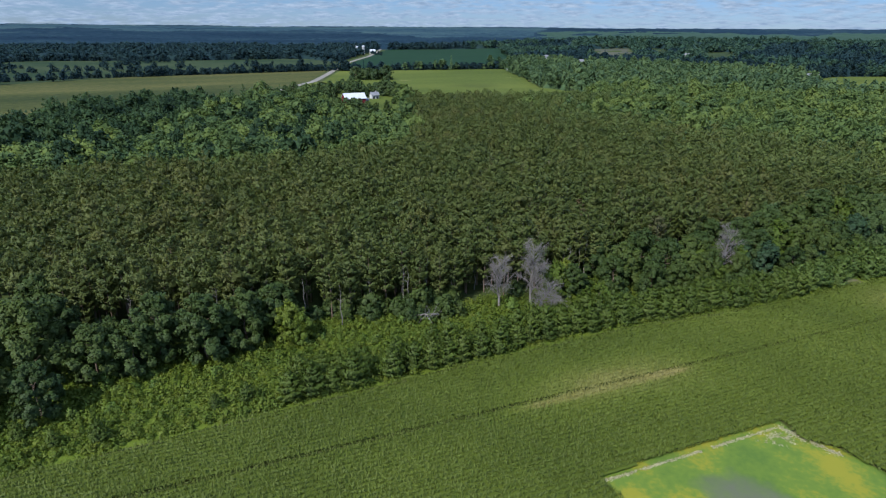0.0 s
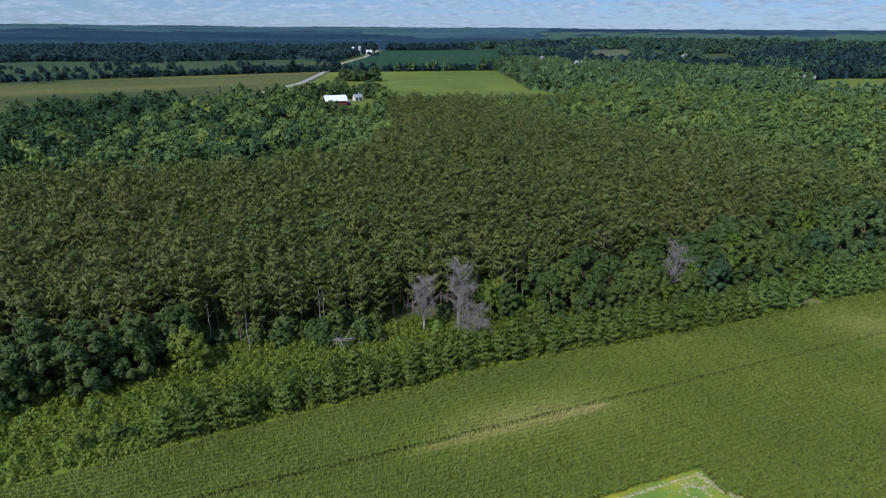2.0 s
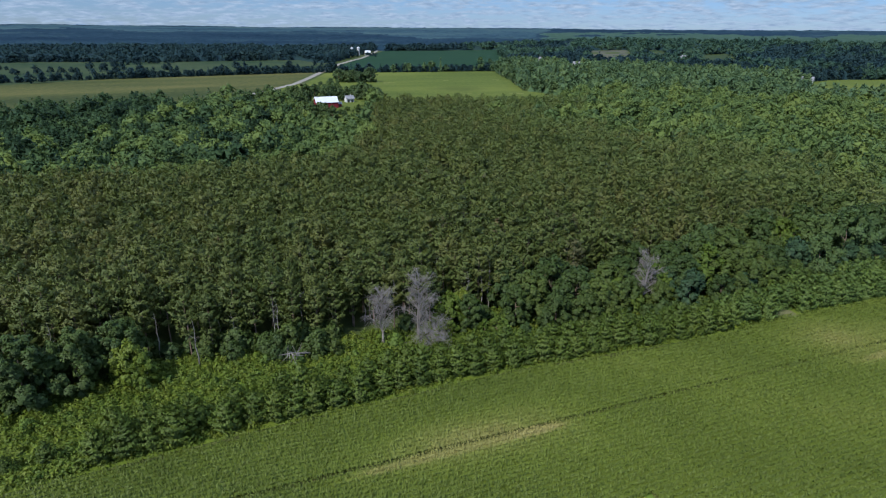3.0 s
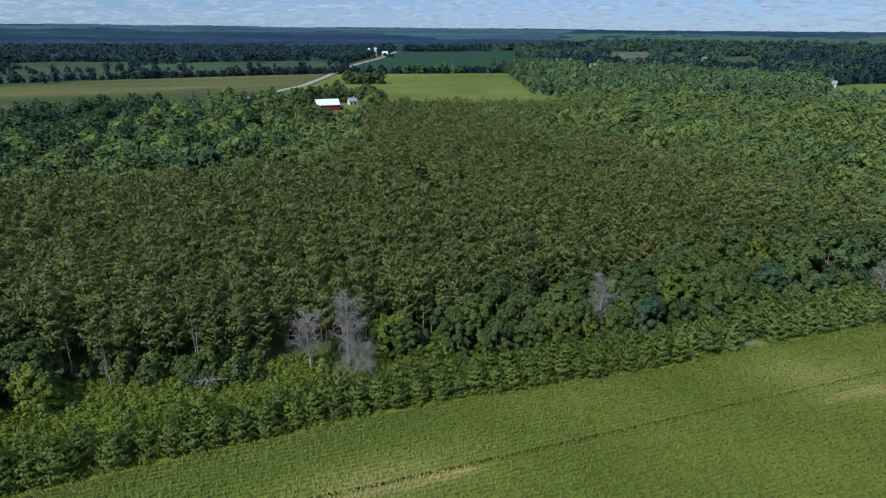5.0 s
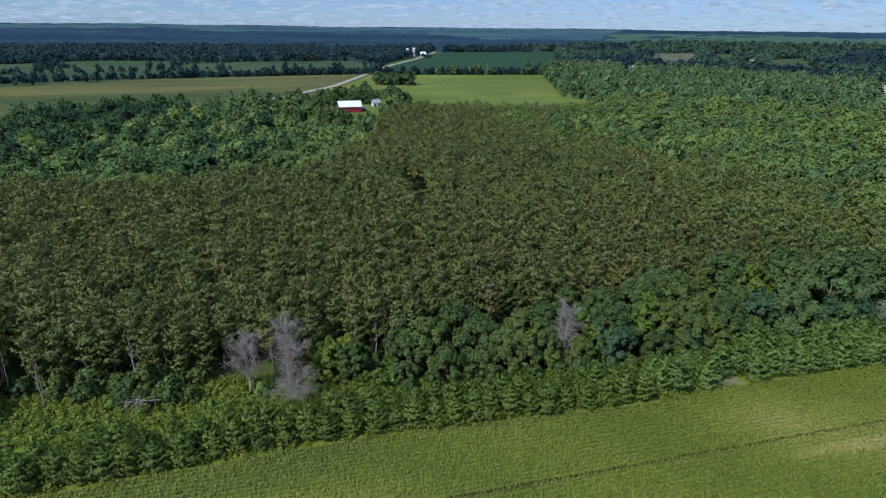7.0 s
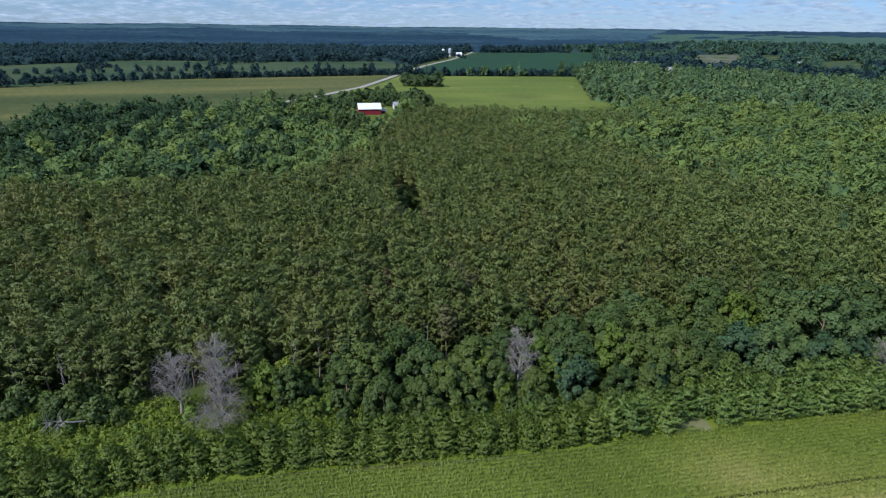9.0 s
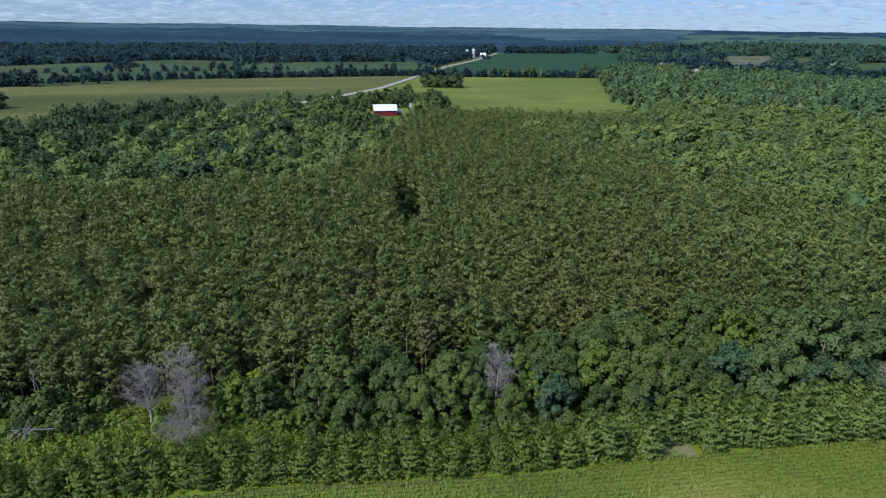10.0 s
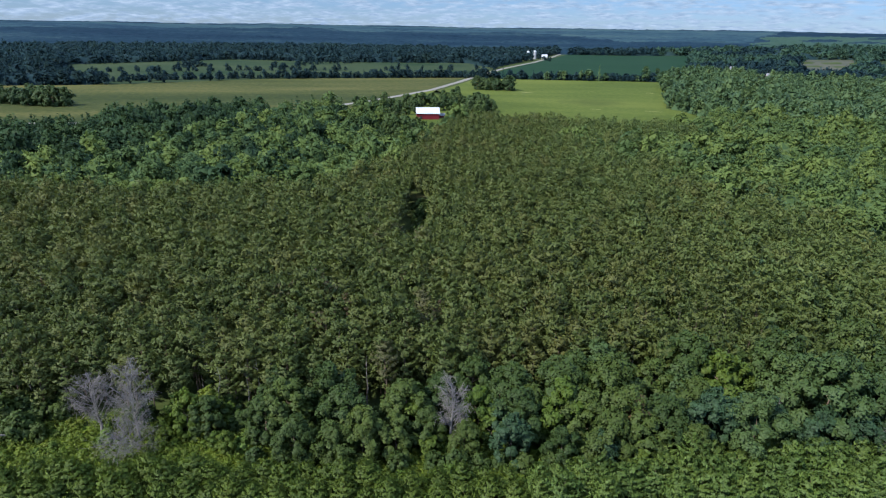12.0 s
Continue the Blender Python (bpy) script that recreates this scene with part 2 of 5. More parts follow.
def land(x, y):
    """Height of the ground: level near by, wooded hills to the east, a rising rim far off."""
    x, y = np.asarray(x, float), np.asarray(y, float)
    r = np.hypot(x, y)
    z = 46 * smooth(1500, 4700, r)
    z = z - 3 * np.exp(-(((x - 430) / 260) ** 2 + ((y - 800) / 170) ** 2)) * smooth(480, 640, r)
    z = z + 24 * np.exp(-(((x - 1050) / 420) ** 2 + ((y - 1500) / 330) ** 2))
    z = z + 22 * np.exp(-(((x - 480) / 330) ** 2 + ((y - 1750) / 300) ** 2))
    z = z + smooth(1500, 3000, r) * (3 * np.sin(x / 410 + 1) * np.sin(y / 530) + 2 * np.sin(x / 190 + y / 260))
    return z


def inside(poly, x, y):
    x, y = np.asarray(x, float), np.asarray(y, float)
    hit = np.zeros(x.shape, bool)
    n = len(poly)
    for k in range(n):
        (x1, y1), (x2, y2) = poly[k], poly[(k + 1) % n]
        if y1 == y2:
            continue
        cross = (y1 > y) != (y2 > y)
        hit ^= cross & (x < (x2 - x1) * (y - y1) / (y2 - y1) + x1)
    return hit


def mesh_of(name, V, F, mats, which=None, tint=None, smooth_faces=False):
    V, F = np.asarray(V, np.float32), np.asarray(F, np.int32)
    me = bpy.data.meshes.new(name)
    me.vertices.add(len(V))
    me.vertices.foreach_set("co", V.ravel())
    me.loops.add(F.size)
    me.loops.foreach_set("vertex_index", F.ravel())
    me.polygons.add(len(F))
    me.polygons.foreach_set("loop_start", np.arange(0, F.size, F.shape[1], dtype=np.int32))
    for m in mats:
        me.materials.append(m)
    if which is not None:
        me.polygons.foreach_set("material_index", np.asarray(which, np.int32))
    if tint is not None:
        me.attributes.new("tint", "FLOAT", "FACE").data.foreach_set("value", np.asarray(tint, np.float32))
    if smooth_faces:
        me.polygons.foreach_set("use_smooth", np.ones(len(F), bool))
    me.update(calc_edges=True)
    return me


def set_normals(me, N):
    me.polygons.foreach_set("use_smooth", np.ones(len(me.polygons), bool))
    me.attributes.new("custom_normal", "FLOAT_VECTOR", "POINT").data.foreach_set("vector", np.asarray(N, np.float32).ravel())
    me.update()


def part(name, shape, mat, parent, label=""):
    """One mesh of a thing, from a shape (V, F) or (V, F, normals)."""
    ob = new(name, mesh_of(name, shape[0], shape[1], [mat]))
    if len(shape) > 2:
        set_normals(ob.data, shape[2])
    ob.parent = parent
    if label:
        tagged(ob, label)
    return ob


def sheet(name, xs, ys, mat, height):
    X, Y = np.meshgrid(xs, ys)
    V = np.stack([X.ravel(), Y.ravel(), height(X, Y).ravel()], 1)
    a = np.arange(len(xs) * len(ys)).reshape(len(ys), len(xs))
    F = np.stack([a[:-1, :-1], a[:-1, 1:], a[1:, 1:], a[1:, :-1]], -1).reshape(-1, 4)
    return new(name, mesh_of(name, V, F, [mat], smooth_faces=True))


steps = np.linspace(-1, 1, 161)
reach = np.sign(steps) * (np.abs(steps) ** 1.6) * 6500
tagged(sheet("ground", reach, reach, M_FLOOR, land), "dark green and brown forest floor reaching the horizon", "ground", kind="structure")


def field(name, poly, mat, label, lift=0.12, category="field"):
    """A piece of open land with its own cover, lying on the ground."""
    bm = bmesh.new()
    bm.faces.new([bm.verts.new((x, y, 0)) for x, y in poly])
    for _ in range(4):
        bmesh.ops.triangulate(bm, faces=bm.faces[:])
        long = [e for e in bm.edges if e.calc_length() > 45]
        if not long:
            break
        bmesh.ops.subdivide_edges(bm, edges=long, cuts=1)
    bmesh.ops.triangulate(bm, faces=bm.faces[:])
    for v in bm.verts:
        v.co.z = float(land(v.co.x, v.co.y)) + lift
    bmesh.ops.recalc_face_normals(bm, faces=bm.faces[:])
    me = bpy.data.meshes.new(name)
    bm.to_mesh(me)
    bm.free()
    me.materials.append(mat)
    for p in me.polygons:
        p.use_smooth = True
    return tagged(new(name, me), label, category, kind="structure")


HEDGE = [(-62, 57), (-40, 67), (-23, 75), (-12, 80), (0, 86), (15, 92.5), (34, 101), (52, 106.5), (73, 114), (92, 123), (104, 128), (123, 134), (160, 146), (220, 166)]
HX, HY = [p[0] for p in HEDGE], [p[1] for p in HEDGE]


def hedge_y(x):
    return np.interp(x, HX, HY)


BIGFIELD = [(-440, 225), (-238, 238), (-212, 288), (-206, 332), (-196, 356), (-140, 405), (-128, 450), (-150, 530), (-138, 640), (-150, 806), (-347, 674), (-444, 539), (-540, 470), (-600, 330)]
NORTHFIELD = [(-446, 541), (-348, 676), (-151, 808), (-160, 980), (-240, 1110), (-480, 1000), (-640, 985), (-740, 735), (-560, 560)]
HAYFIELD = [(-30, 412), (60, 405), (99, 412), (124, 505), (114, 556), (103, 577), (92, 588), (93, 695), (86, 800), (84, 866), (-91, 812), (-133, 800), (-124, 640), (-112, 560), (-40, 500)]
FARMYARD = [(-88, 446), (-80, 404), (-62, 384), (-45, 366), (-27, 358), (-26, 400), (-30, 425), (-30, 500), (-112, 560), (-128, 640), (-138, 600), (-112, 510), (-90, 470)]
CROPFIELD = [(-136, 806), (-91, 815), (74, 867), (120, 1000), (140, 1580), (-140, 1580), (-143, 1000)]
EASTFIELD = [(425, 735), (322, 515), (425, 525), (660, 720), (700, 800), (500, 790)]
NEFIELD = [(284, 1204), (255, 1040), (300, 1030), (383, 1231), (428, 1460), (344, 1454)]
HILLFIELD = [(464, 1134), (420, 1000), (470, 985), (551, 1165), (604, 1330), (536, 1309)]
MIDFIELD = [(432, 1351), (395, 1160), (430, 1150), (483, 1353), (496, 1440), (459, 1430)]
PLANTATION = [(-160, 100), (-95, 93), (-48, 97), (-15, 105), (12, 114), (40, 126), (80, 145), (112, 154), (150, 168), (147, 195), (141, 215), (135, 240), (106, 270), (80, 306), (54, 330), (44, 358), (62, 376), (100, 384), (112, 402), (98, 412), (60, 408), (14, 408), (-22, 402), (-21, 356), (-10, 290), (-14, 228), (-54, 203), (-100, 186), (-160, 168)]
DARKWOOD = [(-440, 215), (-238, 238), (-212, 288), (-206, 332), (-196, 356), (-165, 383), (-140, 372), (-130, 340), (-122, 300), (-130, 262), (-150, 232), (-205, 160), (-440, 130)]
FARMWOOD = [(-140, 415), (-128, 455), (-112, 510), (-86, 485), (-84, 440), (-92, 422)]
STRIPS = [[(-300, 1560), (-300, 1660), (-470, 1620), (-480, 1540)], [(-770, 1060), (-660, 1100), (-665, 1160), (-790, 1120)]]
# yards of far houses, open towards the south-west
YARDS = [[(x * (1 - d / y) - 9, y - d), (x * (1 - d / y) + 9, y - d), (x + 13, y + 10), (x - 13, y + 10)] for x, y, d in ((225, 1010, 150), (190, 1150, 160), (470, 1215, 170), (428, 740, 120), (100, 838, 20), (560, 700, 60), (-190, 1300, 60), (-160, 1335, 60), (-230, 1310, 60))]
ROADSIDE = [(-195, 420), (-104, 440), (-104, 560), (-122, 645), (-165, 640), (-170, 520)]
OPEN = YARDS + STRIPS + [ROADSIDE, BIGFIELD, NORTHFIELD, HAYFIELD, FARMYARD, CROPFIELD, EASTFIELD, NEFIELD, HILLFIELD, MIDFIELD, FARMWOOD]

field("corn_field_soil", [(-220, -60), (220, -60), (220, 165.5), (160, 145.5), (123, 133.5), (92, 122.5), (73, 113.5), (52, 106), (34, 100.5), (15, 92), (0, 85.5), (-23, 74.5), (-62, 56.5), (-220, 2)], M_SOIL, "brown and green soil beneath the corn", 0.10)
field("meadow_strip", [(-220, 2.1), (-62, 56.6), (-23, 74.6), (0, 85.6), (34, 100.6), (73, 113.6), (123, 133.6), (220, 165.6), (220, 185), (123, 150), (80, 138), (45, 124), (12, 112), (-15, 104), (-48, 94), (-90, 80), (-220, 40)], M_MEADOW, "bright green rough meadow between hedge and wood", 0.14)
field("ripening_field", BIGFIELD, M_TAN, "broad pale olive ripening field beside the road")
field("north_field", NORTHFIELD, M_FARFIELD, "dull green pasture beyond a belt of trees")
field("hay_field", HAYFIELD, M_HAY, "bright yellow-green mown hay field")
field("farmyard_grass", FARMYARD, M_HAY, "mown green grass of the farmyard", 0.16)
field("crop_field", CROPFIELD, M_DARKFIELD, "deep green crop field beyond the trees")
field("east_field", EASTFIELD, M_HAY, "pale green clearing by a farmhouse")
field("pasture_field", NEFIELD, M_STUBBLE, "dull grey-tan stubble field among wooded hills")
field("strip_field", [(-352, 1610), (-326, 1650), (-452, 1612), (-462, 1578)], M_STUBBLE, "thin pale strip of field before the dark woods")
field("strip_field", [(-760, 1098), (-690, 1130), (-684, 1152), (-770, 1120)], M_STUBBLE, "thin pale strip of field before the dark woods")
field("slope_field", MIDFIELD, M_FARFIELD, "green clearing on a wooded slope")
field("hill_field", HILLFIELD, M_FARFIELD, "olive pasture on a wooded hill")


def road(name, line, width, label):
    V, F = [], []
    for k, (x, y) in enumerate(line):
        a, b = Vector(line[max(k - 1, 0)]), Vector(line[min(k + 1, len(line) - 1)])
        side = (b - a).normalized().orthogonal() * width / 2
        for s in (-1, 1):
            V.append((x + s * side.x, y + s * side.y, float(land(x, y)) + 0.30))
        if k:
            F.append((2 * k - 2, 2 * k - 1, 2 * k + 1, 2 * k))
    return tagged(new(name, mesh_of(name, V, F, [M_ROAD])), label, "road", kind="structure")


road("road", [(-330, 300), (-230, 352), (-170, 440), (-146, 526), (-140, 580), (-133, 640), (-137, 740), (-141, 805), (-146, 900), (-150, 1000), (-147, 1105), (-143, 1200), (-145, 1300), (-150, 1450), (-158, 1600), (-240, 1750)], 7.0, "pale grey country road between the fields")

# ---------- shapes of plants ----------
UP = np.array((0.0, 0.0, 1.0))


def unit(v):
    return v / np.maximum(np.linalg.norm(v, axis=-1, keepdims=True), 1e-6)


def blades(rng, P, face, grow, size, aspect=0.7, spread=0.55, lean=0.45):
    """One pointed blade at each place P, facing about face and growing along grow."""
    n = len(P)
    N = unit(unit(face) + rng.normal(0, spread, (n, 3)))
    A = unit(grow) + rng.normal(0, lean, (n, 3))
    A = unit(A - N * (A * N).sum(1, keepdims=True))
    B = np.cross(N, A)
    s = size * rng.uniform(0.6, 1.4, (n, 1))
    low, side = P - A * s * 0.4, B * s * aspect * 0.5
    tip = P + A * s * 0.6 + B * s * rng.uniform(-0.25, 0.25, (n, 1))
    V = np.stack([low + side, low - side, tip], 1).reshape(-1, 3)
    return V, np.arange(3 * n).reshape(n, 3), np.repeat(N, 3, 0)


def leafage(rng, P, out, grow, size, aspect, own=0.4, spread=0.55, lean=0.45):
    """Blades whose shading follows the roundness of the bough they sit on."""
    V, F, N = blades(rng, P, out, grow, size, aspect, spread, lean)
    return V, F, unit(N * own + np.repeat(unit(out), 3, 0) * (1 - own))


def stick(p, q, r1, r2, sides=5):
    p, q = np.asarray(p, float), np.asarray(q, float)
    d = unit(q - p)
    a = unit(np.cross(d, (0.3, 0.9, 0.1) if abs(d[2]) > 0.9 else (0, 0, 1)))
    b = np.cross(d, a)
    w = np.linspace(0, 2 * np.pi, sides, endpoint=False)
    ring = np.cos(w)[:, None] * a + np.sin(w)[:, None] * b
    V = np.concatenate([p + ring * r1, q + ring * r2])
    k = np.arange(sides)
    return V, np.stack([k, (k + 1) % sides, (k + 1) % sides + sides, k + sides], 1)


def joined(shapes):
    V, F, n = [], [], 0
    for v, f in shapes:
        V.append(v), F.append(f + n)
        n += len(v)
    return np.concatenate(V), np.concatenate(F)


def three(shape):
    """A shape of quads cut into triangles, with rounded normals."""
    V, F = shape
    n = np.cross(V[F[:, 2]] - V[F[:, 0]], V[F[:, 3]] - V[F[:, 1]])
    N = np.zeros_like(V)
    for k in range(4):
        np.add.at(N, F[:, k], n)
    return V, np.concatenate([F[:, (0, 1, 2)], F[:, (0, 2, 3)]]), unit(N)


def gathered(shapes):
    """Several shapes (V, F, normals) as one."""
    V, F, N, n = [], [], [], 0
    for v, f, k in shapes:
        V.append(v), F.append(f + n), N.append(k)
        n += len(v)
    return np.concatenate(V), np.concatenate(F), np.concatenate(N)


def conifer(rng, n, size, high, base, wide, whorls, boughs, profile, sweep, flat=0.15, aspect=0.55, up=0.75, own=0.4, ragged=0.55):
    """Sprays of needles along upswept boughs that stand in whorls. profile: reach of the boughs from foot (0) to tip (1)."""
    k = rng.integers(whorls, size=n * 2)
    j = rng.integers(boughs, size=n * 2)
    keep = rng.uniform(0, 1, n * 2) < np.maximum(profile(k / (whorls - 1.0)), 0.18)
    k, j = k[keep][:n], j[keep][:n]
    turn_of = np.arange(boughs)[None] * 2 * np.pi / boughs + np.arange(whorls)[:, None] * 0.55 + rng.normal(0, 0.16, (whorls, boughs))
    long_of = rng.uniform(0.7, 1.15, (whorls, boughs))
    lift_of = rng.normal(0, ragged, (whorls, boughs)) * (high - base) / whorls
    f = k / (whorls - 1.0)
    w, reach = turn_of[k, j], wide * (profile(f) + 0.06) * long_of[k, j]
    r = reach * np.sqrt(rng.uniform(0.08, 1.0, len(k)))
    off = rng.normal(0, flat, len(k)) * reach
    z = base + (high - base) * f * 0.94 + lift_of[k, j] + sweep * r * r / np.maximum(reach, 0.1) + rng.normal(0, 0.05, len(k)) * size
    radial = np.stack([np.cos(w), np.sin(w), np.zeros(len(k))], 1)
    across = np.stack([-np.sin(w), np.cos(w), np.zeros(len(k))], 1)
    P = radial * r[:, None] + across * off[:, None] + z[:, None] * UP
    out = radial * 0.6 + across * (off / np.maximum(reach, 0.1))[:, None] * 1.2 + UP * up
    top = 5
    P = np.concatenate([P, np.stack([rng.normal(0, 0.12, top), rng.normal(0, 0.12, top), high - rng.uniform(0, 0.16, top) * (high - base) / 2], 1)])
    grow = np.concatenate([radial * 0.75 + UP * (0.35 + sweep), np.tile(UP * 2.0, (top, 1))])
    out = np.concatenate([out, rng.normal(0, 0.5, (top, 3)) + UP * 0.4])
    return leafage(rng, P, out, grow, size, aspect, own)


def dome(f):
    return np.maximum(1 - np.asarray(f) ** 2.3, 0) ** 0.62 * (0.7 + 0.3 * np.minimum(1, np.asarray(f) * 3))


def spire(f):
    return np.maximum(1 - np.asarray(f), 0) ** 0.8


def bushy(f):
    return np.maximum(1 - np.asarray(f) ** 1.5, 0) ** 0.75 * (0.82 + 0.18 * np.minimum(1, np.asarray(f) * 4))


def pine(rng, n=320, size=0.62, core=True, high=13.0, base=5.0, wide=1.9):
    """A plantation pine with a rounded crown."""
    shapes = [conifer(rng, n, size, high, base, wide, max(5, int((high - base) / 0.95)), 6, dome, 0.7, 0.18, 0.42, 0.8, 0.32, 0.5)]
    if core:
        shapes.append(three(stick((0, 0, base - 0.3), (0, 0, high - 2.4), wide * 0.55, wide * 0.12, 6)))
    return gathered(shapes)


def young_pine(rng, n=330, high=5.6, wide=1.9, size=0.5):
    """A bushy young pine, green to the ground, with upturned shoots."""
    return gathered([conifer(rng, n, size, high, 0.25, wide, 9, 7, bushy, 0.65, 0.18, 0.45, 0.55, 0.45, 0.4),
                     three(stick((0, 0, 0.1), (0, 0, high * 0.7), wide * 0.5, wide * 0.1, 6))])


def spruce_crown(rng, high=14.0, wide=2.8, n=260, size=0.8, base=1.0):
    """A tall open conifer: flat boughs in tiers, pointed at the top."""
    return gathered([conifer(rng, n, size, high, base, wide, 7, 6, spire, 0.22, 0.1, 0.4, 1.0, 0.35, 0.2),
                     three(stick((0, 0, 0), (0, 0, high * 0.85), wide * 0.16, wide * 0.04, 5))])


def broad_crown(rng, high=12.0, base=2.5, wide=4.0, n=900, size=0.62, lobes=18, inner=0.22, calm=0.0):
    """Leaves on clumps, clumps on rounded boughs, boughs from the skirt to the top; uneven in outline."""
    tall = high - base
    f = (np.arange(lobes) + rng.uniform(0.2, 0.8, lobes)) / lobes
    bulge = np.sqrt(np.maximum(0.0, 1 - (np.maximum(0.0, f - 0.38) / 0.64) ** 2)) * (0.74 + 0.26 * np.minimum(1, f / 0.38))
    w = np.arange(lobes) * 2.4 + rng.normal(0, 0.4, lobes)
    big = wide * rng.uniform(0.28, 0.44, lobes) * (18 / lobes) ** 0.4
    reach = np.maximum(0.05, wide * bulge - big * 0.8) * rng.uniform(0.8, 1.15, lobes) * np.where(np.arange(lobes) % 4 == 3, 0.5, 1.0)
    C = np.stack([np.cos(w) * reach, np.sin(w) * reach, base + tall * (0.06 + 0.84 * f)], 1)
    lean = np.stack([np.cos(w) * (1 - f), np.sin(w) * (1 - f), 0.3 + 0.6 * f], 1)
    each = 7
    up = unit(rng.normal(0, 0.75, (lobes, each, 3)) + lean[:, None] * 0.9)
    Q = C[:, None] + up * big[:, None, None] * rng.uniform(0.55, 0.95, (lobes, each, 1)) * (1, 1, 0.85)
    small = big[:, None] * rng.uniform(0.3, 0.6, (lobes, each))
    i, j = rng.integers(lobes, size=n), rng.integers(each, size=n)
    v = unit(rng.normal(0, 0.7, (n, 3)) + up[i, j] * 0.8)
    P = Q[i, j] + v * small[i, j][:, None] * rng.uniform(0.55, 1.1, (n, 1))
    P[:, 2] = np.maximum(P[:, 2], 0.1)
    out = v * 0.5 + up[i, j] * 0.55 + lean[i] * 0.45 + UP * (0.1 + calm)
    shapes = [leafage(rng, P, out, rng.normal(0, 1, (n, 3)) + UP * 0.3, size, 0.95, 0.35 - 0.2 * min(calm, 1))]
    m = int(n * inner)
    i = rng.integers(lobes, size=m)
    P = C[i] + unit(rng.normal(0, 1, (m, 3)) + UP * calm) * big[i][:, None] * (0.5 + 0.2 * min(calm, 1))
    P[:, 2] = np.maximum(P[:, 2], 0.1)
    shapes.append(leafage(rng, P, P - C[i] + lean[i] * 0.3 + UP * calm * 0.7, rng.normal(0, 1, (m, 3)), size * (1.4 + 0.6 * min(calm, 1)), 0.95, 0.4 - 0.25 * min(calm, 1)))
    return gathered(shapes)


def trunk(rng, high, r, lean=0.25, bits=4, limbs=0, spread=1.5, limb_from=0.5):
    pts = [np.array((0, 0, -0.2))]
    for k in range(bits):
        pts.append(np.array((rng.normal(0, lean * 0.4), rng.normal(0, lean * 0.4), high * (k + 1) / bits)))
    out = []
    for k in range(bits):
        out.append(stick(pts[k], pts[k + 1], r * (1 - k / (bits + 0.6)), r * (1 - (k + 1) / (bits + 0.6)), 6))
    for k in range(limbs):
        h = high * rng.uniform(limb_from, 0.92)
        w = rng.uniform(0, 2 * np.pi)
        p = np.array((0, 0, h))
        q = p + np.array((np.cos(w), np.sin(w), rng.uniform(0.3, 0.9))) * spread * rng.uniform(0.6, 1.1)
        out.append(stick(p, q, r * 0.35, r * 0.1, 4))
    return joined(out)


def bare_tree(rng, high=12.0, wide=3.2, r=0.24, limbs=20):
    """A dead tree: trunk, upswept limbs and forked twigs without a leaf."""
    out = [trunk(rng, high, r, 0.6, 5)]
    for k in range(limbs):
        f = k / limbs
        h = high * (0.22 + 0.74 * f)
        w = k * 2.4 + rng.normal(0, 0.4)
        far = wide * (0.45 + 0.55 * np.sin(np.pi * min(0.25 + 0.75 * f, 0.9))) * rng.uniform(0.6, 1.15)
        p = np.array((0, 0, h))
        q = p + np.array((np.cos(w) * far * 0.62, np.sin(w) * far * 0.62, far * rng.uniform(0.45, 1.0)))
        out.append(stick(p, q, r * 0.30, r * 0.13, 4))
        for j in range(8):
            a = p + (q - p) * rng.uniform(0.3, 1.0)
            v = w + rng.normal(0, 0.9)
            b = a + np.array((np.cos(v), np.sin(v), rng.uniform(-0.5, 1.2))) * far * rng.uniform(0.2, 0.4)
            out.append(stick(a, b, r * 0.12, r * 0.055, 3))
            for i in range(7):
                c = a + (b - a) * rng.uniform(0.2, 1.0)
                e = c + (rng.normal(0, 0.3, 3) + (0, 0, -0.05)) * far * 0.5
                out.append(stick(c, e, r * 0.065, r * 0.04, 3))
    return joined(out)


def scatter(name, variants, where, mats, label, category, rng, scale=(0.85, 1.15), squash=0.1, tints=None):
    """Very many plants as one mesh. variants: (V, F, normals, material index per face)."""
    VV, FF, WW, TT, NN, n = [], [], [], [], [], 0
    pick = rng.integers(len(variants), size=len(where))
    for k, (V, F, N, W) in enumerate(variants):
        pts = where[pick == k]
        m = len(pts)
        if not m:
            continue
        w = rng.uniform(0, 2 * np.pi, m)
        s = rng.uniform(*scale, m)
        t = s * (1 + rng.uniform(-squash, squash, m))
        c, d = np.cos(w) * s, np.sin(w) * s
        X = c[:, None] * V[:, 0] - d[:, None] * V[:, 1] + pts[:, :1]
        Y = d[:, None] * V[:, 0] + c[:, None] * V[:, 1] + pts[:, 1:2]
        Z = t[:, None] * V[:, 2] + pts[:, 2:3]
        VV.append(np.stack([X, Y, Z], -1).reshape(-1, 3))
        c, d = np.cos(w)[:, None], np.sin(w)[:, None]
        NN.append(np.stack([c * N[:, 0] - d * N[:, 1], d * N[:, 0] + c * N[:, 1], np.tile(N[:, 2], (m, 1))], -1).reshape(-1, 3))
        FF.append((F[None] + (np.arange(m) * len(V))[:, None, None] + n).reshape(-1, 3))
        WW.append(np.tile(W, m))
        TT.append(np.repeat(rng.uniform(0, 1, m) if tints is None else tints[pick == k], len(F)))
        n += m * len(V)
    me = mesh_of(name, np.concatenate(VV), np.concatenate(FF), mats, np.concatenate(WW), np.concatenate(TT))
    set_normals(me, np.concatenate(NN))
    return tagged(new(name, me), label, category, kind="stuff")


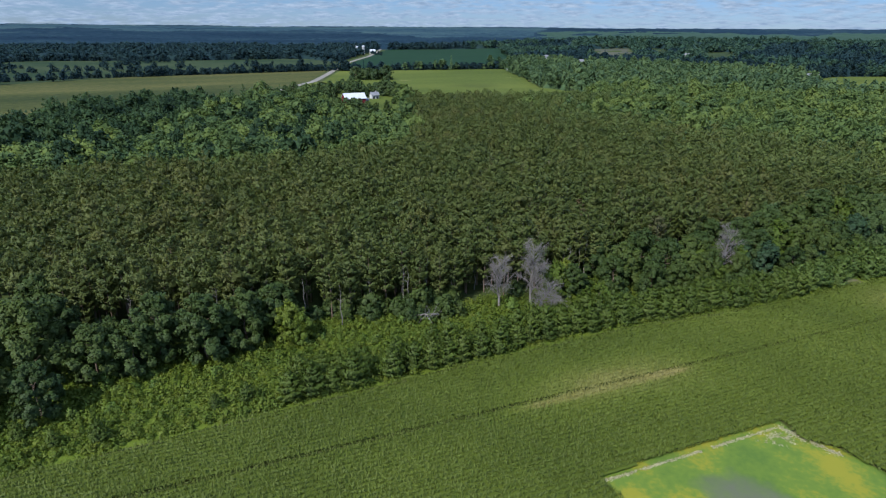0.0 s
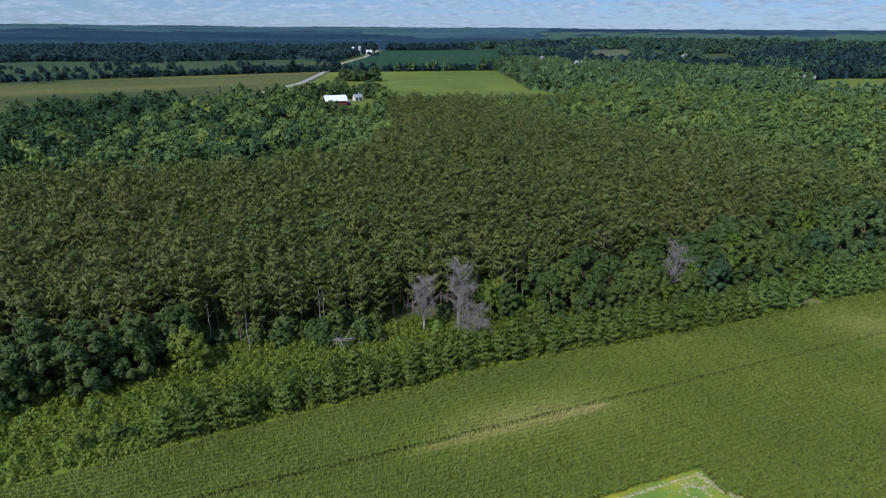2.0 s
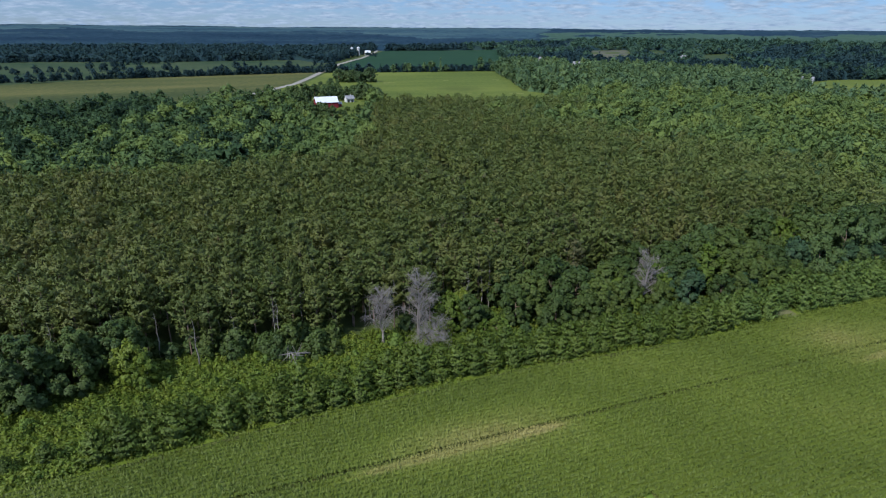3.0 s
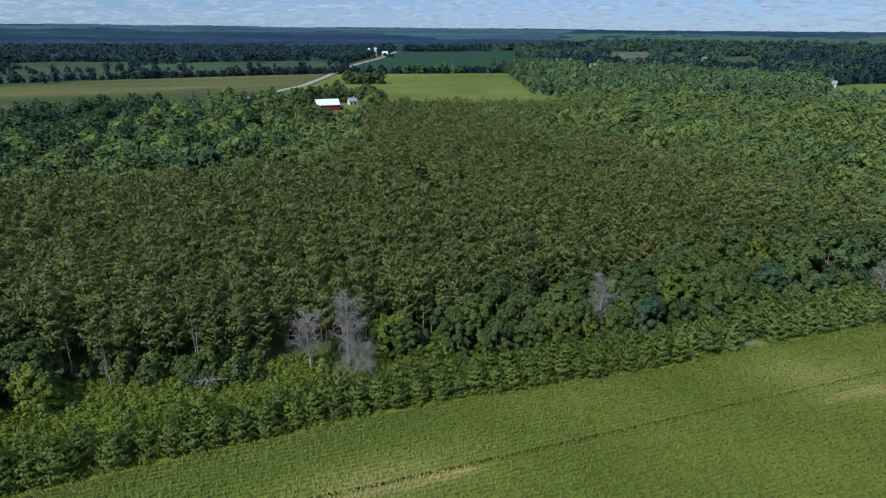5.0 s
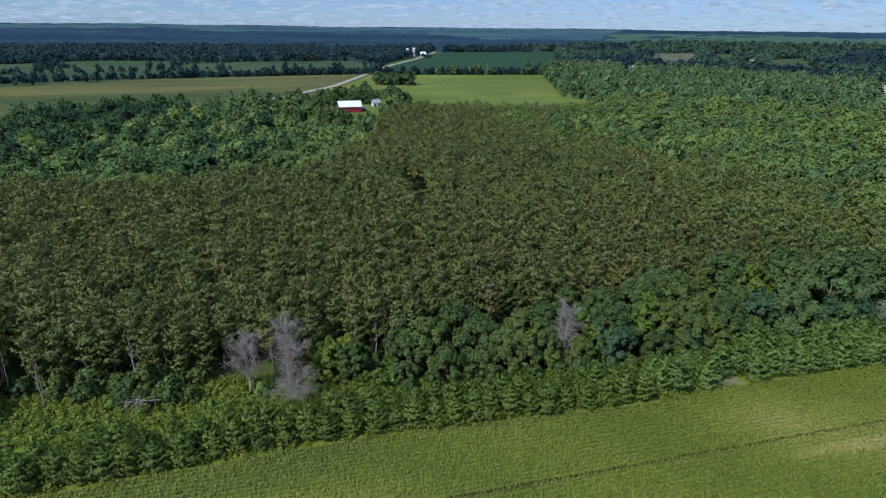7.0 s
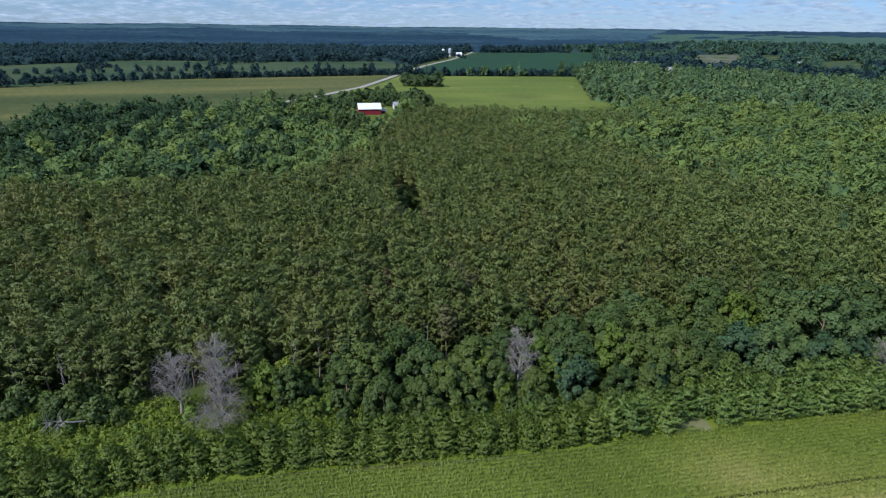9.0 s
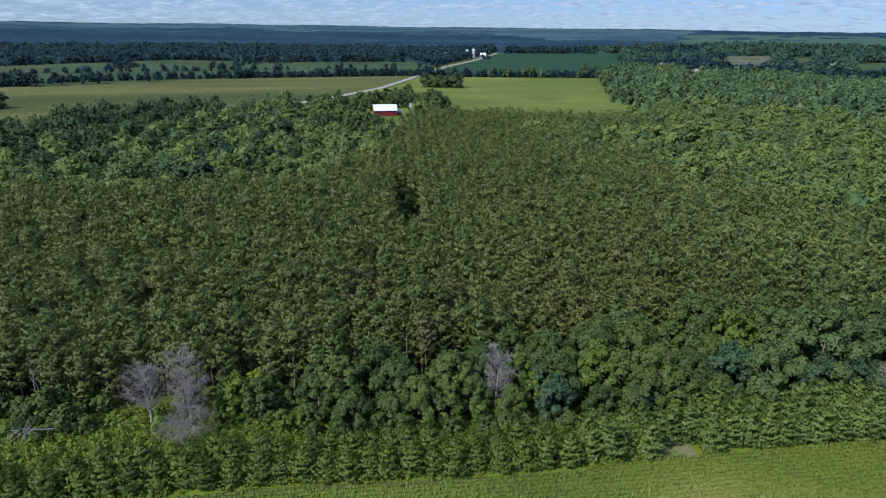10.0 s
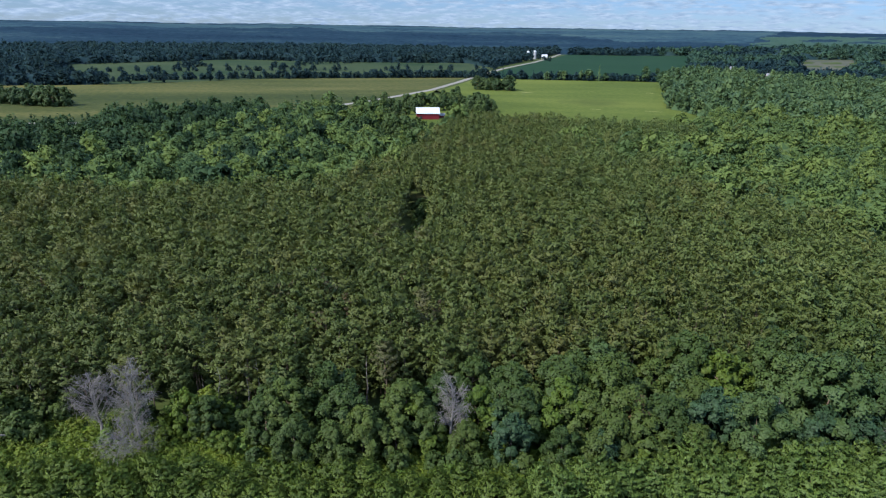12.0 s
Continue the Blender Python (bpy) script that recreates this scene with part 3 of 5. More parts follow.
def plant_shape(crown, stem=None):
    """A plant for scatter(): crown faces take the first material, stem faces the second."""
    if stem is None:
        return (*crown, np.zeros(len(crown[1]), int))
    stem = three(stem)
    return (*gathered([crown, stem]), np.concatenate([np.zeros(len(crown[1]), int), np.ones(len(stem[1]), int)]))


def tree(name, crown, stem, leaf, bark, label, category="tree", group="", crown_label=""):
    """A tree as a thing: an empty at its foot with trunk and crown."""
    top = tagged(new(name), label, category, group)
    part("trunk", stem, bark, top)
    part("crown", crown, leaf, top, crown_label)
    return top


def planted(x, y, turn=0.0, size=1.0, tall=None):
    return Matrix.LocRotScale((x, y, float(land(x, y))), Euler((0, 0, turn)), (size, size, tall or size))


def stand(kinds, spots, rng, scale=(0.88, 1.14)):
    """Sets the trees of kinds on the spots, the first uses of each being the models themselves."""
    used = set()
    for x, y, *size in spots:
        i = int(rng.integers(len(kinds)))
        s = size[0] if size else float(rng.uniform(*scale))
        m = planted(x, y, float(rng.uniform(0, 6.28)), s, s * float(rng.uniform(0.94, 1.07)))
        if i in used:
            c = copy_thing(kinds[i], Matrix.Identity(4))
            c.matrix_basis = m
        else:
            used.add(i)
            kinds[i].matrix_basis = m
    for i, k in enumerate(kinds):
        if i not in used:
            for o in (*k.children_recursive, k):
                bpy.data.objects.remove(o)


# ---------- pine plantation ----------
rng = np.random.default_rng(11)
turn = radians(17)
gx, gy = np.meshgrid(np.arange(-220, 220, 3.6), np.arange(-150, 480, 3.45))
gx, gy = gx.ravel() + rng.normal(0, 0.5, gx.size), gy.ravel() + rng.normal(0, 0.9, gx.size)
px_, py_ = gx * np.cos(turn) - gy * np.sin(turn) + 60, gx * np.sin(turn) + gy * np.cos(turn)
keep = inside(PLANTATION, px_, py_) & (rng.uniform(0, 1, px_.size) > 0.05)
# the overgrown lane and the small clearings among the pines
lane = np.abs(px_ - np.interp(py_, [185, 209, 240], [30, 24.5, 13.5])) < np.interp(py_, [184, 192, 226, 244], [0.0, 3.3, 3.4, 0.0])
clear = np.hypot(px_ - 61, py_ - 203) < 3.8
keep &= ~lane & ~clear & (px_ > -0.8 * py_ - 8)
pines = np.stack([px_[keep], py_[keep], np.zeros(keep.sum())], 1)
front = pines[:, 1] - np.interp(pines[:, 0], [-160, -95, -48, -15, 12, 40, 80, 112], [100, 93, 97, 105, 114, 126, 145, 154])
order = np.argsort(front + 1000 * ((pines[:, 0] < -75) | (pines[:, 0] > 110)))
near, rest = pines[order[:290]], pines[order[290:]]
kinds = [tree("pine_tree", pine(rng, 1400, 0.60, False, high=h, base=b, wide=w), trunk(rng, h - 0.6, 0.15, 0.2, 4, 5, 1.2, 0.3), M_PINE, M_BARK,
              "tall plantation red pine with bare lower trunk", "tree", "pines of the plantation") for h, b, w in ((13, 4.0, 2.5), (12.4, 4.6, 2.3), (13.6, 4.4, 2.6), (12.8, 3.6, 2.4), (13.2, 5.4, 2.5))]
stand(kinds, [(p[0], p[1]) for p in near], rng)
# the eastern rows are of lighter green
lighter = rng.uniform(0, 1, len(rest)) < smooth(-30, 45, rest[:, 0] - np.interp(rest[:, 1], [150, 230, 330, 410], [108, 90, 40, 20]))
away = rest[:, 1]
crowns = ((13, 2.35), (12.3, 2.15), (13.5, 2.5), (12.7, 2.25), (13.2, 2.4))
finest = [plant_shape(pine(rng, 900, 0.64, False, high=h, base=h - 6.6, wide=w), stick((0, 0, 0), (0, 0, 9), 0.14, 0.09, 4)) for h, w in crowns]
close = [plant_shape(pine(rng, 480, 0.80, high=h, base=h - 5.6, wide=w), stick((0, 0, 0), (0, 0, 9), 0.14, 0.09, 4)) for h, w in crowns]
farther = [plant_shape(pine(rng, 310, 0.86, high=h, base=h - 4.8, wide=w)) for h, w in crowns]
scatter("pine_plantation_front", finest, rest[(away < 152) & (rest[:, 0] > -70)], [M_PINE, M_BARK], "dense plantation of dark olive-green pines", "forest", rng, (0.86, 1.14), 0.06)
scatter("pine_plantation", close, rest[(away < 190) & ~(lighter & (away >= 152)) & ((away >= 152) | (rest[:, 0] <= -70))], [M_PINE, M_BARK], "dense plantation of dark olive-green pines", "forest", rng, (0.86, 1.14), 0.06)
scatter("pine_plantation_back", farther, rest[(away >= 190) & ~lighter], [M_PINE, M_BARK], "dense plantation of dark olive-green pines", "forest", rng, (0.86, 1.14), 0.06)
scatter("pine_plantation_east", farther, rest[(away >= 190) & lighter], [M_OPENPINE, M_BARK], "lighter olive-green pines of the eastern rows", "forest", rng, (0.86, 1.14), 0.06)
scatter("pine_plantation_side", close, rest[(away < 190) & (away >= 152) & lighter], [M_OPENPINE, M_BARK], "lighter olive-green pines of the eastern rows", "forest", rng, (0.86, 1.14), 0.06)

# ---------- hedge of young pines along the corn ----------
rng = np.random.default_rng(5)
kinds = [tree("young_pine", young_pine(rng, 1500, h, w, 0.5), trunk(rng, h * 0.8, 0.08), M_YOUNG, M_BARK, "bushy young pine branched to the ground beside the corn", "tree", "young pines along the field")
         for h, w in ((5.4, 2.5), (5.9, 2.7), (4.8, 2.3), (5.6, 2.6))]
spots = []
for row in range(3):
    x = -26.0 + row * 0.9
    while x < 165:
        g = 3.2 + rng.normal(0, 0.35)
        x += g * 0.91
        y = float(hedge_y(x)) + (1.7 if x < 86 else 0.6) + row * 3.3 + rng.normal(0, 0.4)
        if row == 0 and (82 < x < 86.5 or 89 < x < 94.5):
            y += 2.2
        if row == 2 and x < 90:
            continue
        if x < 12 and (abs(x + 10) < 1.2 or abs(x - 13) < 1.0):
            continue
        spots.append((x, y))
taller = [tree("young_pine", young_pine(rng, 1500, h, w, 0.52), trunk(rng, h * 0.8, 0.09), M_TALL, M_BARK, "tall bushy young pine branched to the ground", "tree", "young pines along the field") for h, w in ((6.2, 2.7), (6.8, 2.9), (5.7, 2.6))]
stand(kinds, [p for p in spots if p[0] < 78], rng, (0.78, 1.12))
stand(taller, [p for p in spots if p[0] >= 78], rng, (0.8, 1.1))
rng = np.random.default_rng(6)
lone = [tree("young_pine", young_pine(rng, 700, 3.6, 1.5, 0.42), trunk(rng, 2.6, 0.07), M_YOUNG, M_BARK, "small lone young pine in the meadow", "tree", "lone young pines")]
stand(lone, [(-57, 67), (-51.5, 66), (-46, 67), (-33, 74.5), (-29, 76.5), (-61, 62), (-66, 66)], rng, (0.8, 1.15))

# ---------- broad-leaved trees along the wood's edge ----------
rng = np.random.default_rng(8)
oaks = [tree("oak_tree", broad_crown(rng, h, 0.3, w, 8000, 0.36, 34, 0.4, 0.3), trunk(rng, h * 0.7, 0.26, 0.4, 4, 6, 1.7, 0.3), M_OAK, M_BARK, "broad dark green oak at the wood's edge", "tree", "broad-leaved trees at the edge")
        for h, w in ((12.9, 5.2), (11.6, 4.9), (13.4, 5.6), (12.2, 4.6))]
stand(oaks, [(48.7, 121, 0.95), (44, 124, 1.0), (39.1, 119.5, 0.9), (43.5, 114.5, 0.6), (49.5, 116, 0.6), (56.5, 121.5, 0.65), (56, 126.5, 0.9), (34.6, 124.5, 0.85), (36.5, 117.5, 0.75), (27.2, 115.5, 0.65), (71, 135, 0.9), (85.6, 139.5, 1.0),
             (86.5, 130.5, 0.75), (91.9, 132.5, 0.75), (97.1, 150, 1.2), (79, 141, 0.95), (64, 136, 0.85), (92, 147, 0.9), (60, 132, 0.8), (108, 153, 1.1), (127, 155, 1.2), (136, 158, 1.1), (146, 163, 1.1), (155, 168), (124, 163, 1.1),
             (112, 159, 1.1), (80, 127.5, 0.6), (98, 134, 0.6), (-30, 100, 0.7), (-39.3, 88.5, 1.0), (-46.8, 88, 1.0), (-54, 82, 0.9), (-63, 80), (-57, 72, 0.8), (-34, 93, 0.9), (-65, 90), (-70, 74), (-75, 84), (-66, 66.5, 0.8), (-82, 76), (-30, 98, 0.9), (-72, 97), (-80, 90), (-49, 84, 0.8), (66.2, 124.3, 0.5), (60, 125, 0.55), (74.5, 133, 0.8), (82.5, 134, 0.8), (73, 131, 0.8), (69, 134, 0.8), (88, 134.5, 0.85), (94, 135.5, 0.8), (78, 137, 0.95), (98.5, 144, 0.8), (52, 119.5, 0.75)], rng, (0.85, 1.15))
blues = [tree("poplar_tree", broad_crown(rng, 10, 0.4, 3.9, 5400, 0.36, 22, 0.4, 0.3), trunk(rng, 7, 0.22, 0.4, 4, 6, 2.0, 0.25), M_BLUE, M_BARK, "blue-green broad-leaved tree behind the young pines", "tree", "blue-green trees at the edge")]
stand(blues, [(73, 126, 0.8), (85.5, 129.5, 0.7), (106, 142.5, 0.9), (116.5, 144.5, 0.9), (100.4, 139, 1.05), (109, 144.5, 0.85), (121.5, 144, 0.9), (70, 130.5, 0.7), (134, 148, 0.9), (95.5, 138.5, 0.7)], rng, (0.85, 1.1))
ashes = [tree("ash_tree", broad_crown(rng, h, 0.3, w, 8000, 0.40, 32, 0.4, 0.3), trunk(rng, h * 0.7, 0.26, 0.4, 4, 6, 1.7, 0.3), M_ASH, M_BARK, "wide mid-green broad-leaved tree behind the young pines", "tree", "mid-green trees at the edge") for h, w in ((13.5, 6.4), (12.0, 5.6))]
stand(ashes, [(117.6, 148.5, 1.1), (124.5, 151.5, 1.05), (106.5, 139.5, 0.85), (112, 151, 0.95), (131, 153, 1.0), (83, 146, 0.9), (97, 146, 0.85), (138, 155, 1.05), (146, 160, 1.1)], rng)
limes = [tree("maple_tree", broad_crown(rng, 9.5, 0.4, 3.2, 4200, 0.36, 20, 0.4, 0.3), trunk(rng, 7, 0.2, 0.3, 4, 6, 1.8, 0.25), M_LIME, M_BARK, "bright lime-green broad-leaved tree", "tree", "bright green trees at the edge")]
stand(limes, [(78.6, 133.5, 1.22), (101.5, 147.5, 1.3), (104, 149.5, 1.15), (66.5, 131, 0.95), (57.9, 127, 0.85), (69, 129.5, 0.65), (61.2, 122.8, 0.5), (91, 129.5, 0.5), (55.8, 129.5, 0.8) , (84, 144, 0.9), (32.5, 112.9, 0.46), (30.2, 113.4, 0.36), (29, 118.5, 0.5), (34.5, 116, 0.4)], rng, (0.7, 1.05))
aspens = [tree("aspen_tree", broad_crown(rng, 8.5, 0.6, 3.4, 4600, 0.36, 24), trunk(rng, 6.5, 0.13, 0.5, 4, 5, 1.4, 0.25), M_WEED, M_DEAD, "light yellow-green young tree with pale stems", "tree", "light young trees at the edge")]
stand(aspens, [(23.5, 115, 0.95), (26, 117.5, 0.8), (-27, 95, 0.9), (-24.5, 94.5, 0.7), (21.5, 112.5, 0.5)], rng)
top = tree("dying_tree", broad_crown(rng, 11, 3.0, 1.9, 1100, 0.40, 14), trunk(rng, 8, 0.15), M_RUST, M_BARK, "slender tree with rust-brown dying leaves")
top.matrix_basis = planted(89.8, 134.6)
for x, y in ((24.4, 185), (35, 147), (34, 138), (-25, 131), (30.5, 172), (24.5, 153), (21.5, 149), (27, 152), (19, 146), (40, 162), (53, 150)):
    top = tree("dying_pine", pine(rng, 420, 0.5, False, high=12.8, base=6, wide=1.7), trunk(rng, 12, 0.14), M_RUST, M_BARK, "pine with rust-brown dying needles")
    top.matrix_basis = planted(x, y)

M_FADING = foliage("fading_needles", ((0.2, (0.078, 0.080, 0.027)), (0.8, (0.102, 0.088, 0.036))), leafy=0.2)
for x, y in ((15, 185), (17, 188), (25, 182), (16.5, 195), (26, 190), (34, 189), (30, 149), (48, 154), (49.5, 151), (52, 146), (22, 144), (50, 132), (21, 190)):
    top = tree("fading_pine", pine(rng, 700, 0.6, False, high=13.3, base=6.5, wide=2.2), trunk(rng, 12.4, 0.14), M_FADING, M_BARK, "pine with fading olive-brown needles", "tree", "fading pines of the plantation")
    top.matrix_basis = planted(x, y)

# ---------- dead trees and snags ----------
rng = np.random.default_rng(21)
for x, y, h, w, n in ((11.6, 109.5, 10.6, 4.3, 24), (18.2, 110.5, 13.0, 4.3, 30), (63.8, 126, 11.6, 3.5, 26), (126, 141, 11, 3.4, 22)):
    ob = new("dead_tree", mesh_of("dead_tree", *bare_tree(rng, h, w, 0.26, n), [M_DEAD]))
    ob.matrix_basis = planted(x, y, float(rng.uniform(0, 6)))
    tagged(ob, "leafless grey dead tree at the wood's edge", "dead tree", "dead trees")
ob = new("toppled_tree", mesh_of("toppled_tree", *bare_tree(rng, 6.4, 5.4, 0.17, 24), [M_DEAD]))
ob.matrix_basis = planted(19.0, 109.2) @ pose(0, 0, 0.1, 34, 10, 20)
tagged(ob, "broken grey dead crown leaning on the shrubs", "dead tree")
for x, y, h in ((-6.6, 107, 10), (-18.7, 101, 9), (-13.9, 105.5, 8), (34, 126, 11), (30, 122, 10), (-55, 96, 9), (110, 144.5, 9), (27, 119, 10.5), (18, 125, 12), (21, 123.5, 11.5), (31.5, 123, 11), (7, 118.5, 11), (-17, 107.5, 9), (-26, 103, 9), (-7.5, 108, 10), (-32, 101, 10), (2, 112.5, 10), (-3, 110, 10.5), (-40, 97, 10), (47, 131, 10)):
    ob = new("snag", mesh_of("snag", *trunk(rng, h, 0.13, 0.35, 5, 4, 0.8, 0.5), [M_DEAD]))
    ob.matrix_basis = planted(x, y, float(rng.uniform(0, 6)))
    tagged(ob, "thin pale bare trunk among the pines", "snag", "snags")
for x, y, w in ((-4.2, 102.6, 0.7), (-0.5, 103.2, -0.6)):
    ob = new("fallen_tree", mesh_of("fallen_tree", *trunk(rng, 5.5, 0.17, 0.5, 4, 8, 1.9, 0.3), [M_DEAD]))
    ob.matrix_basis = planted(x, y) @ pose(0, 0, 1.6, 66, 0, math.degrees(w))
    tagged(ob, "pale fallen tree lying over a dark bush", "fallen tree", "fallen trees in the strip")

# ---------- shrubs ----------
rng = np.random.default_rng(31)
shrubs = [tagged(new("shrub"), "bright green rounded shrub in the meadow strip", "shrub", "shrubs of the strip") for _ in range(3)]
for s, (h, w) in zip(shrubs, ((2.2, 1.6), (1.7, 1.4), (3.0, 1.8))):
    part("leaves", broad_crown(rng, h, 0.05, w, 700, 0.36, 9), M_SHRUB, s)
    part("stems", trunk(rng, h * 0.6, 0.05, 0.3, 3, 5, 0.8, 0.2), M_BARK, s)
spots = [(-31.5, 86), (-29, 89.5), (-20.5, 87), (-14, 96), (-8, 96), (-2, 102), (2, 100.5), (9, 108), (12.5, 100), (32, 119), (33, 114.5), (15, 103), (-10, 98), (-18, 94), (14, 108.5, 1.0), (34, 115, 1.2), (52, 112.5, 1.1), (56, 114, 1.2), (60, 115.5, 1.1), (66, 118, 1.1), (71, 119.5, 1.0)]
while len(spots) < 62:
    x = float(rng.uniform(-70, 45))
    y = float(hedge_y(x)) + float(rng.uniform(8, 22))
    if y < np.interp(x, [-95, -48, -15, 12, 40], [80, 92, 103, 112, 122]):
        spots.append((x, y))
stand(shrubs, spots, rng, (0.35, 0.75))

bushes = [tree("bush", broad_crown(rng, h, 0.0, w, 1500, 0.42, 14), trunk(rng, h * 0.6, 0.08, 0.3, 3, 5, 0.9, 0.2), M_OAK, M_BARK, "dark green bush at the foot of the pines", "bush", "bushes at the wood's foot") for h, w in ((4.2, 2.4), (5.2, 2.7), (3.4, 2.2))]
spots = []
for x, y in ((-4, 103.4), (-1.5, 104), (-5.8, 102.4), (1.2, 104.6), (3.5, 105.6)):
    spots.append((x, y, 0.55))
for x, y in ((-24, 103), (-21, 105), (-18.5, 104.5), (-16, 106.5), (-13, 107), (-10.5, 107), (-22, 107.5), (-18, 108.5), (-14, 109.5), (-8, 109.5), (-27, 104.5), (66, 121), (69, 122.5), (72, 124), (75, 125), (63, 120.5), (58, 118.5), (54, 117.2), (50, 115.5), (46, 113.5), (79, 126.5), (84, 128), (38, 112.5), (42, 113.5)):
    spots.append((x, y, 0.75))
for k in range(44):
    x = float(rng.uniform(-90, 60))
    spots.append((x, float(np.interp(x, [-95, -48, -15, 12, 40, 80], [92, 96, 104.5, 113.5, 125, 144]) + rng.normal(-1.0, 2.0))))
for y in np.arange(189, 240, 6.5):
    spots.append((float(np.interp(y, [185, 209, 240], [30, 24.5, 13.5]) + rng.normal(0, 1.2)), float(y), float(rng.uniform(0.9, 1.6))))
stand(bushes, spots, rng, (0.7, 1.2))

# ---------- mixed woods ----------
rng = np.random.default_rng(41)


def sow(step, test, jitter=0.45, box=(-1300, 1150, 60, 1680)):
    X, Y = np.meshgrid(np.arange(box[0], box[1], step), np.arange(box[2], box[3], step * 0.9))
    X[1::2] += step / 2
    X, Y = X.ravel() + rng.normal(0, step * jitter * 0.5, X.size), Y.ravel() + rng.normal(0, step * jitter * 0.5, X.size)
    ok = test(X, Y)
    return np.stack([X[ok], Y[ok], land(X[ok], Y[ok])], 1)


def in_view(X, Y):
    return (np.degrees(np.arctan2(X - 90, Y - 55)) > -59) & (np.degrees(np.arctan2(X - 20, Y - 12)) < 40)


def wooded(X, Y):
    ok = in_view(X, Y)
    for poly in OPEN:
        ok &= ~inside(poly, X, Y)
    return ok


def middle(X, Y):
    r = np.hypot(X, Y)
    return wooded(X, Y) & (r < 520) & ~inside(PLANTATION, X, Y) & (Y > np.interp(X, [-220, -90, -75, 110, 125, 220], [62, 84, 96, 158, 160, 196])) & (np.abs(X + 141) > np.interp(Y, [430, 500], [0, 7]))


def distant(X, Y):
    r = np.hypot(X, Y)
    on_road = np.abs(X - np.interp(Y, [440, 526, 640, 805, 1000, 1200, 1450, 1600], [-170, -146, -133, -141, -150, -143, -150, -158])) < 9
    return wooded(X, Y) & (r >= 520) & (r < 1020) & ~on_road


def remote(X, Y):
    r = np.hypot(X, Y)
    return wooded(X, Y) & (r >= 1015) & (r < 1690) & (np.abs(X + 150) > 14)


def mixed_kinds(n, size):
    kinds = [plant_shape(broad_crown(rng, h, 4.5, w, int(n * 0.85), size, 14, 0.35, 0.75)) for h, w in ((11.5, 4.8), (12.5, 5.2), (10.5, 4.3), (13.5, 5.6), (11, 4.6))]
    return kinds + [plant_shape(spruce_crown(rng, h, w, n, size, 4)) for h, w in ((14.5, 4.0), (13.5, 3.5))]


BARNFRONT = [(-64, 332), (-28, 322), (-24, 360), (-45, 370), (-62, 390), (-78, 400)]


def understory(name, test, xs, ys, high, rough, mat, label):
    """Saplings and low boughs that close the gaps between the trees."""
    X, Y = np.meshgrid(xs, ys)
    ok = test(X.ravel(), Y.ravel())
    g = ok.reshape(X.shape)
    g[1:-1, 1:-1] &= g[:-2, 1:-1] & g[2:, 1:-1] & g[1:-1, :-2] & g[1:-1, 2:]
    ok = g.ravel()
    Z = np.where(g, high + rng.normal(0, rough, X.shape), -0.4) + land(X, Y)
    a = np.arange(X.size).reshape(X.shape)
    F = np.stack([a[:-1, :-1], a[:-1, 1:], a[1:, 1:], a[1:, :-1]], -1).reshape(-1, 4)
    F = F[ok[F].any(1)]
    keep, F = np.unique(F, return_inverse=True)
    F = F.reshape(-1, 4)
    me = mesh_of(name, np.stack([X.ravel(), Y.ravel(), Z.ravel()], 1)[keep], F, [mat], None, rng.uniform(0, 0.6, len(F)), True)
    tagged(new(name, me), label, "undergrowth", kind="stuff")


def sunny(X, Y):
    """The nearer, brighter eastern woods, coloured as sunlit; beyond, leaf colour carries cloud shade."""
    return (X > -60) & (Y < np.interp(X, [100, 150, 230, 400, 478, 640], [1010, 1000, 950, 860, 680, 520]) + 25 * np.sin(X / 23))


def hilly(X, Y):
    """Patches of lighter, sunlit-coloured leaf among the dark woods of the eastern hills."""
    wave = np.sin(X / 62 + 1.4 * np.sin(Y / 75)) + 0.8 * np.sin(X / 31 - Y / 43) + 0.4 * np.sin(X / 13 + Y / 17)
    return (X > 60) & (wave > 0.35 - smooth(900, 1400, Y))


understory("woodland_understory", lambda X, Y: middle(X, Y) & ~inside(BARNFRONT, X, Y), np.arange(-520, 330, 3.0), np.arange(90, 520, 3.0), 7.6, 1.0, M_MIXED, "leafy understory of saplings below the woodland trees")
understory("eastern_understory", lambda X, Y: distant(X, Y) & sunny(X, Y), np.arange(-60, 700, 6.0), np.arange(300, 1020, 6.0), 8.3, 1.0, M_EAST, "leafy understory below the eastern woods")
understory("distant_understory", lambda X, Y: distant(X, Y) & ~sunny(X, Y), np.arange(-900, 900, 7.0), np.arange(300, 1020, 7.0), 8.3, 0.9, M_FAR, "understory below the distant woods, tinted for haze and cloud shade")
understory("remote_understory", remote, np.arange(-1300, 1150, 13.0), np.arange(600, 1690, 13.0), 8.6, 1.0, M_FAR, "understory below the remote woods, tinted for haze and cloud shade")
spots = sow(7.0, middle)
# lower growth before the barn
spots = spots[~inside(BARNFRONT, spots[:, 0], spots[:, 1])]
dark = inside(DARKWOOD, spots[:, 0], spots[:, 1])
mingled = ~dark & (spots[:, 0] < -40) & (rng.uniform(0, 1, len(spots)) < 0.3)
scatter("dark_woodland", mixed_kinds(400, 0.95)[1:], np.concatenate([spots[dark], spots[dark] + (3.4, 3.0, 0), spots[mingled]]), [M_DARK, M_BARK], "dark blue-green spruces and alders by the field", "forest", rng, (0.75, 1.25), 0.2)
spots = spots[~dark & ~mingled]
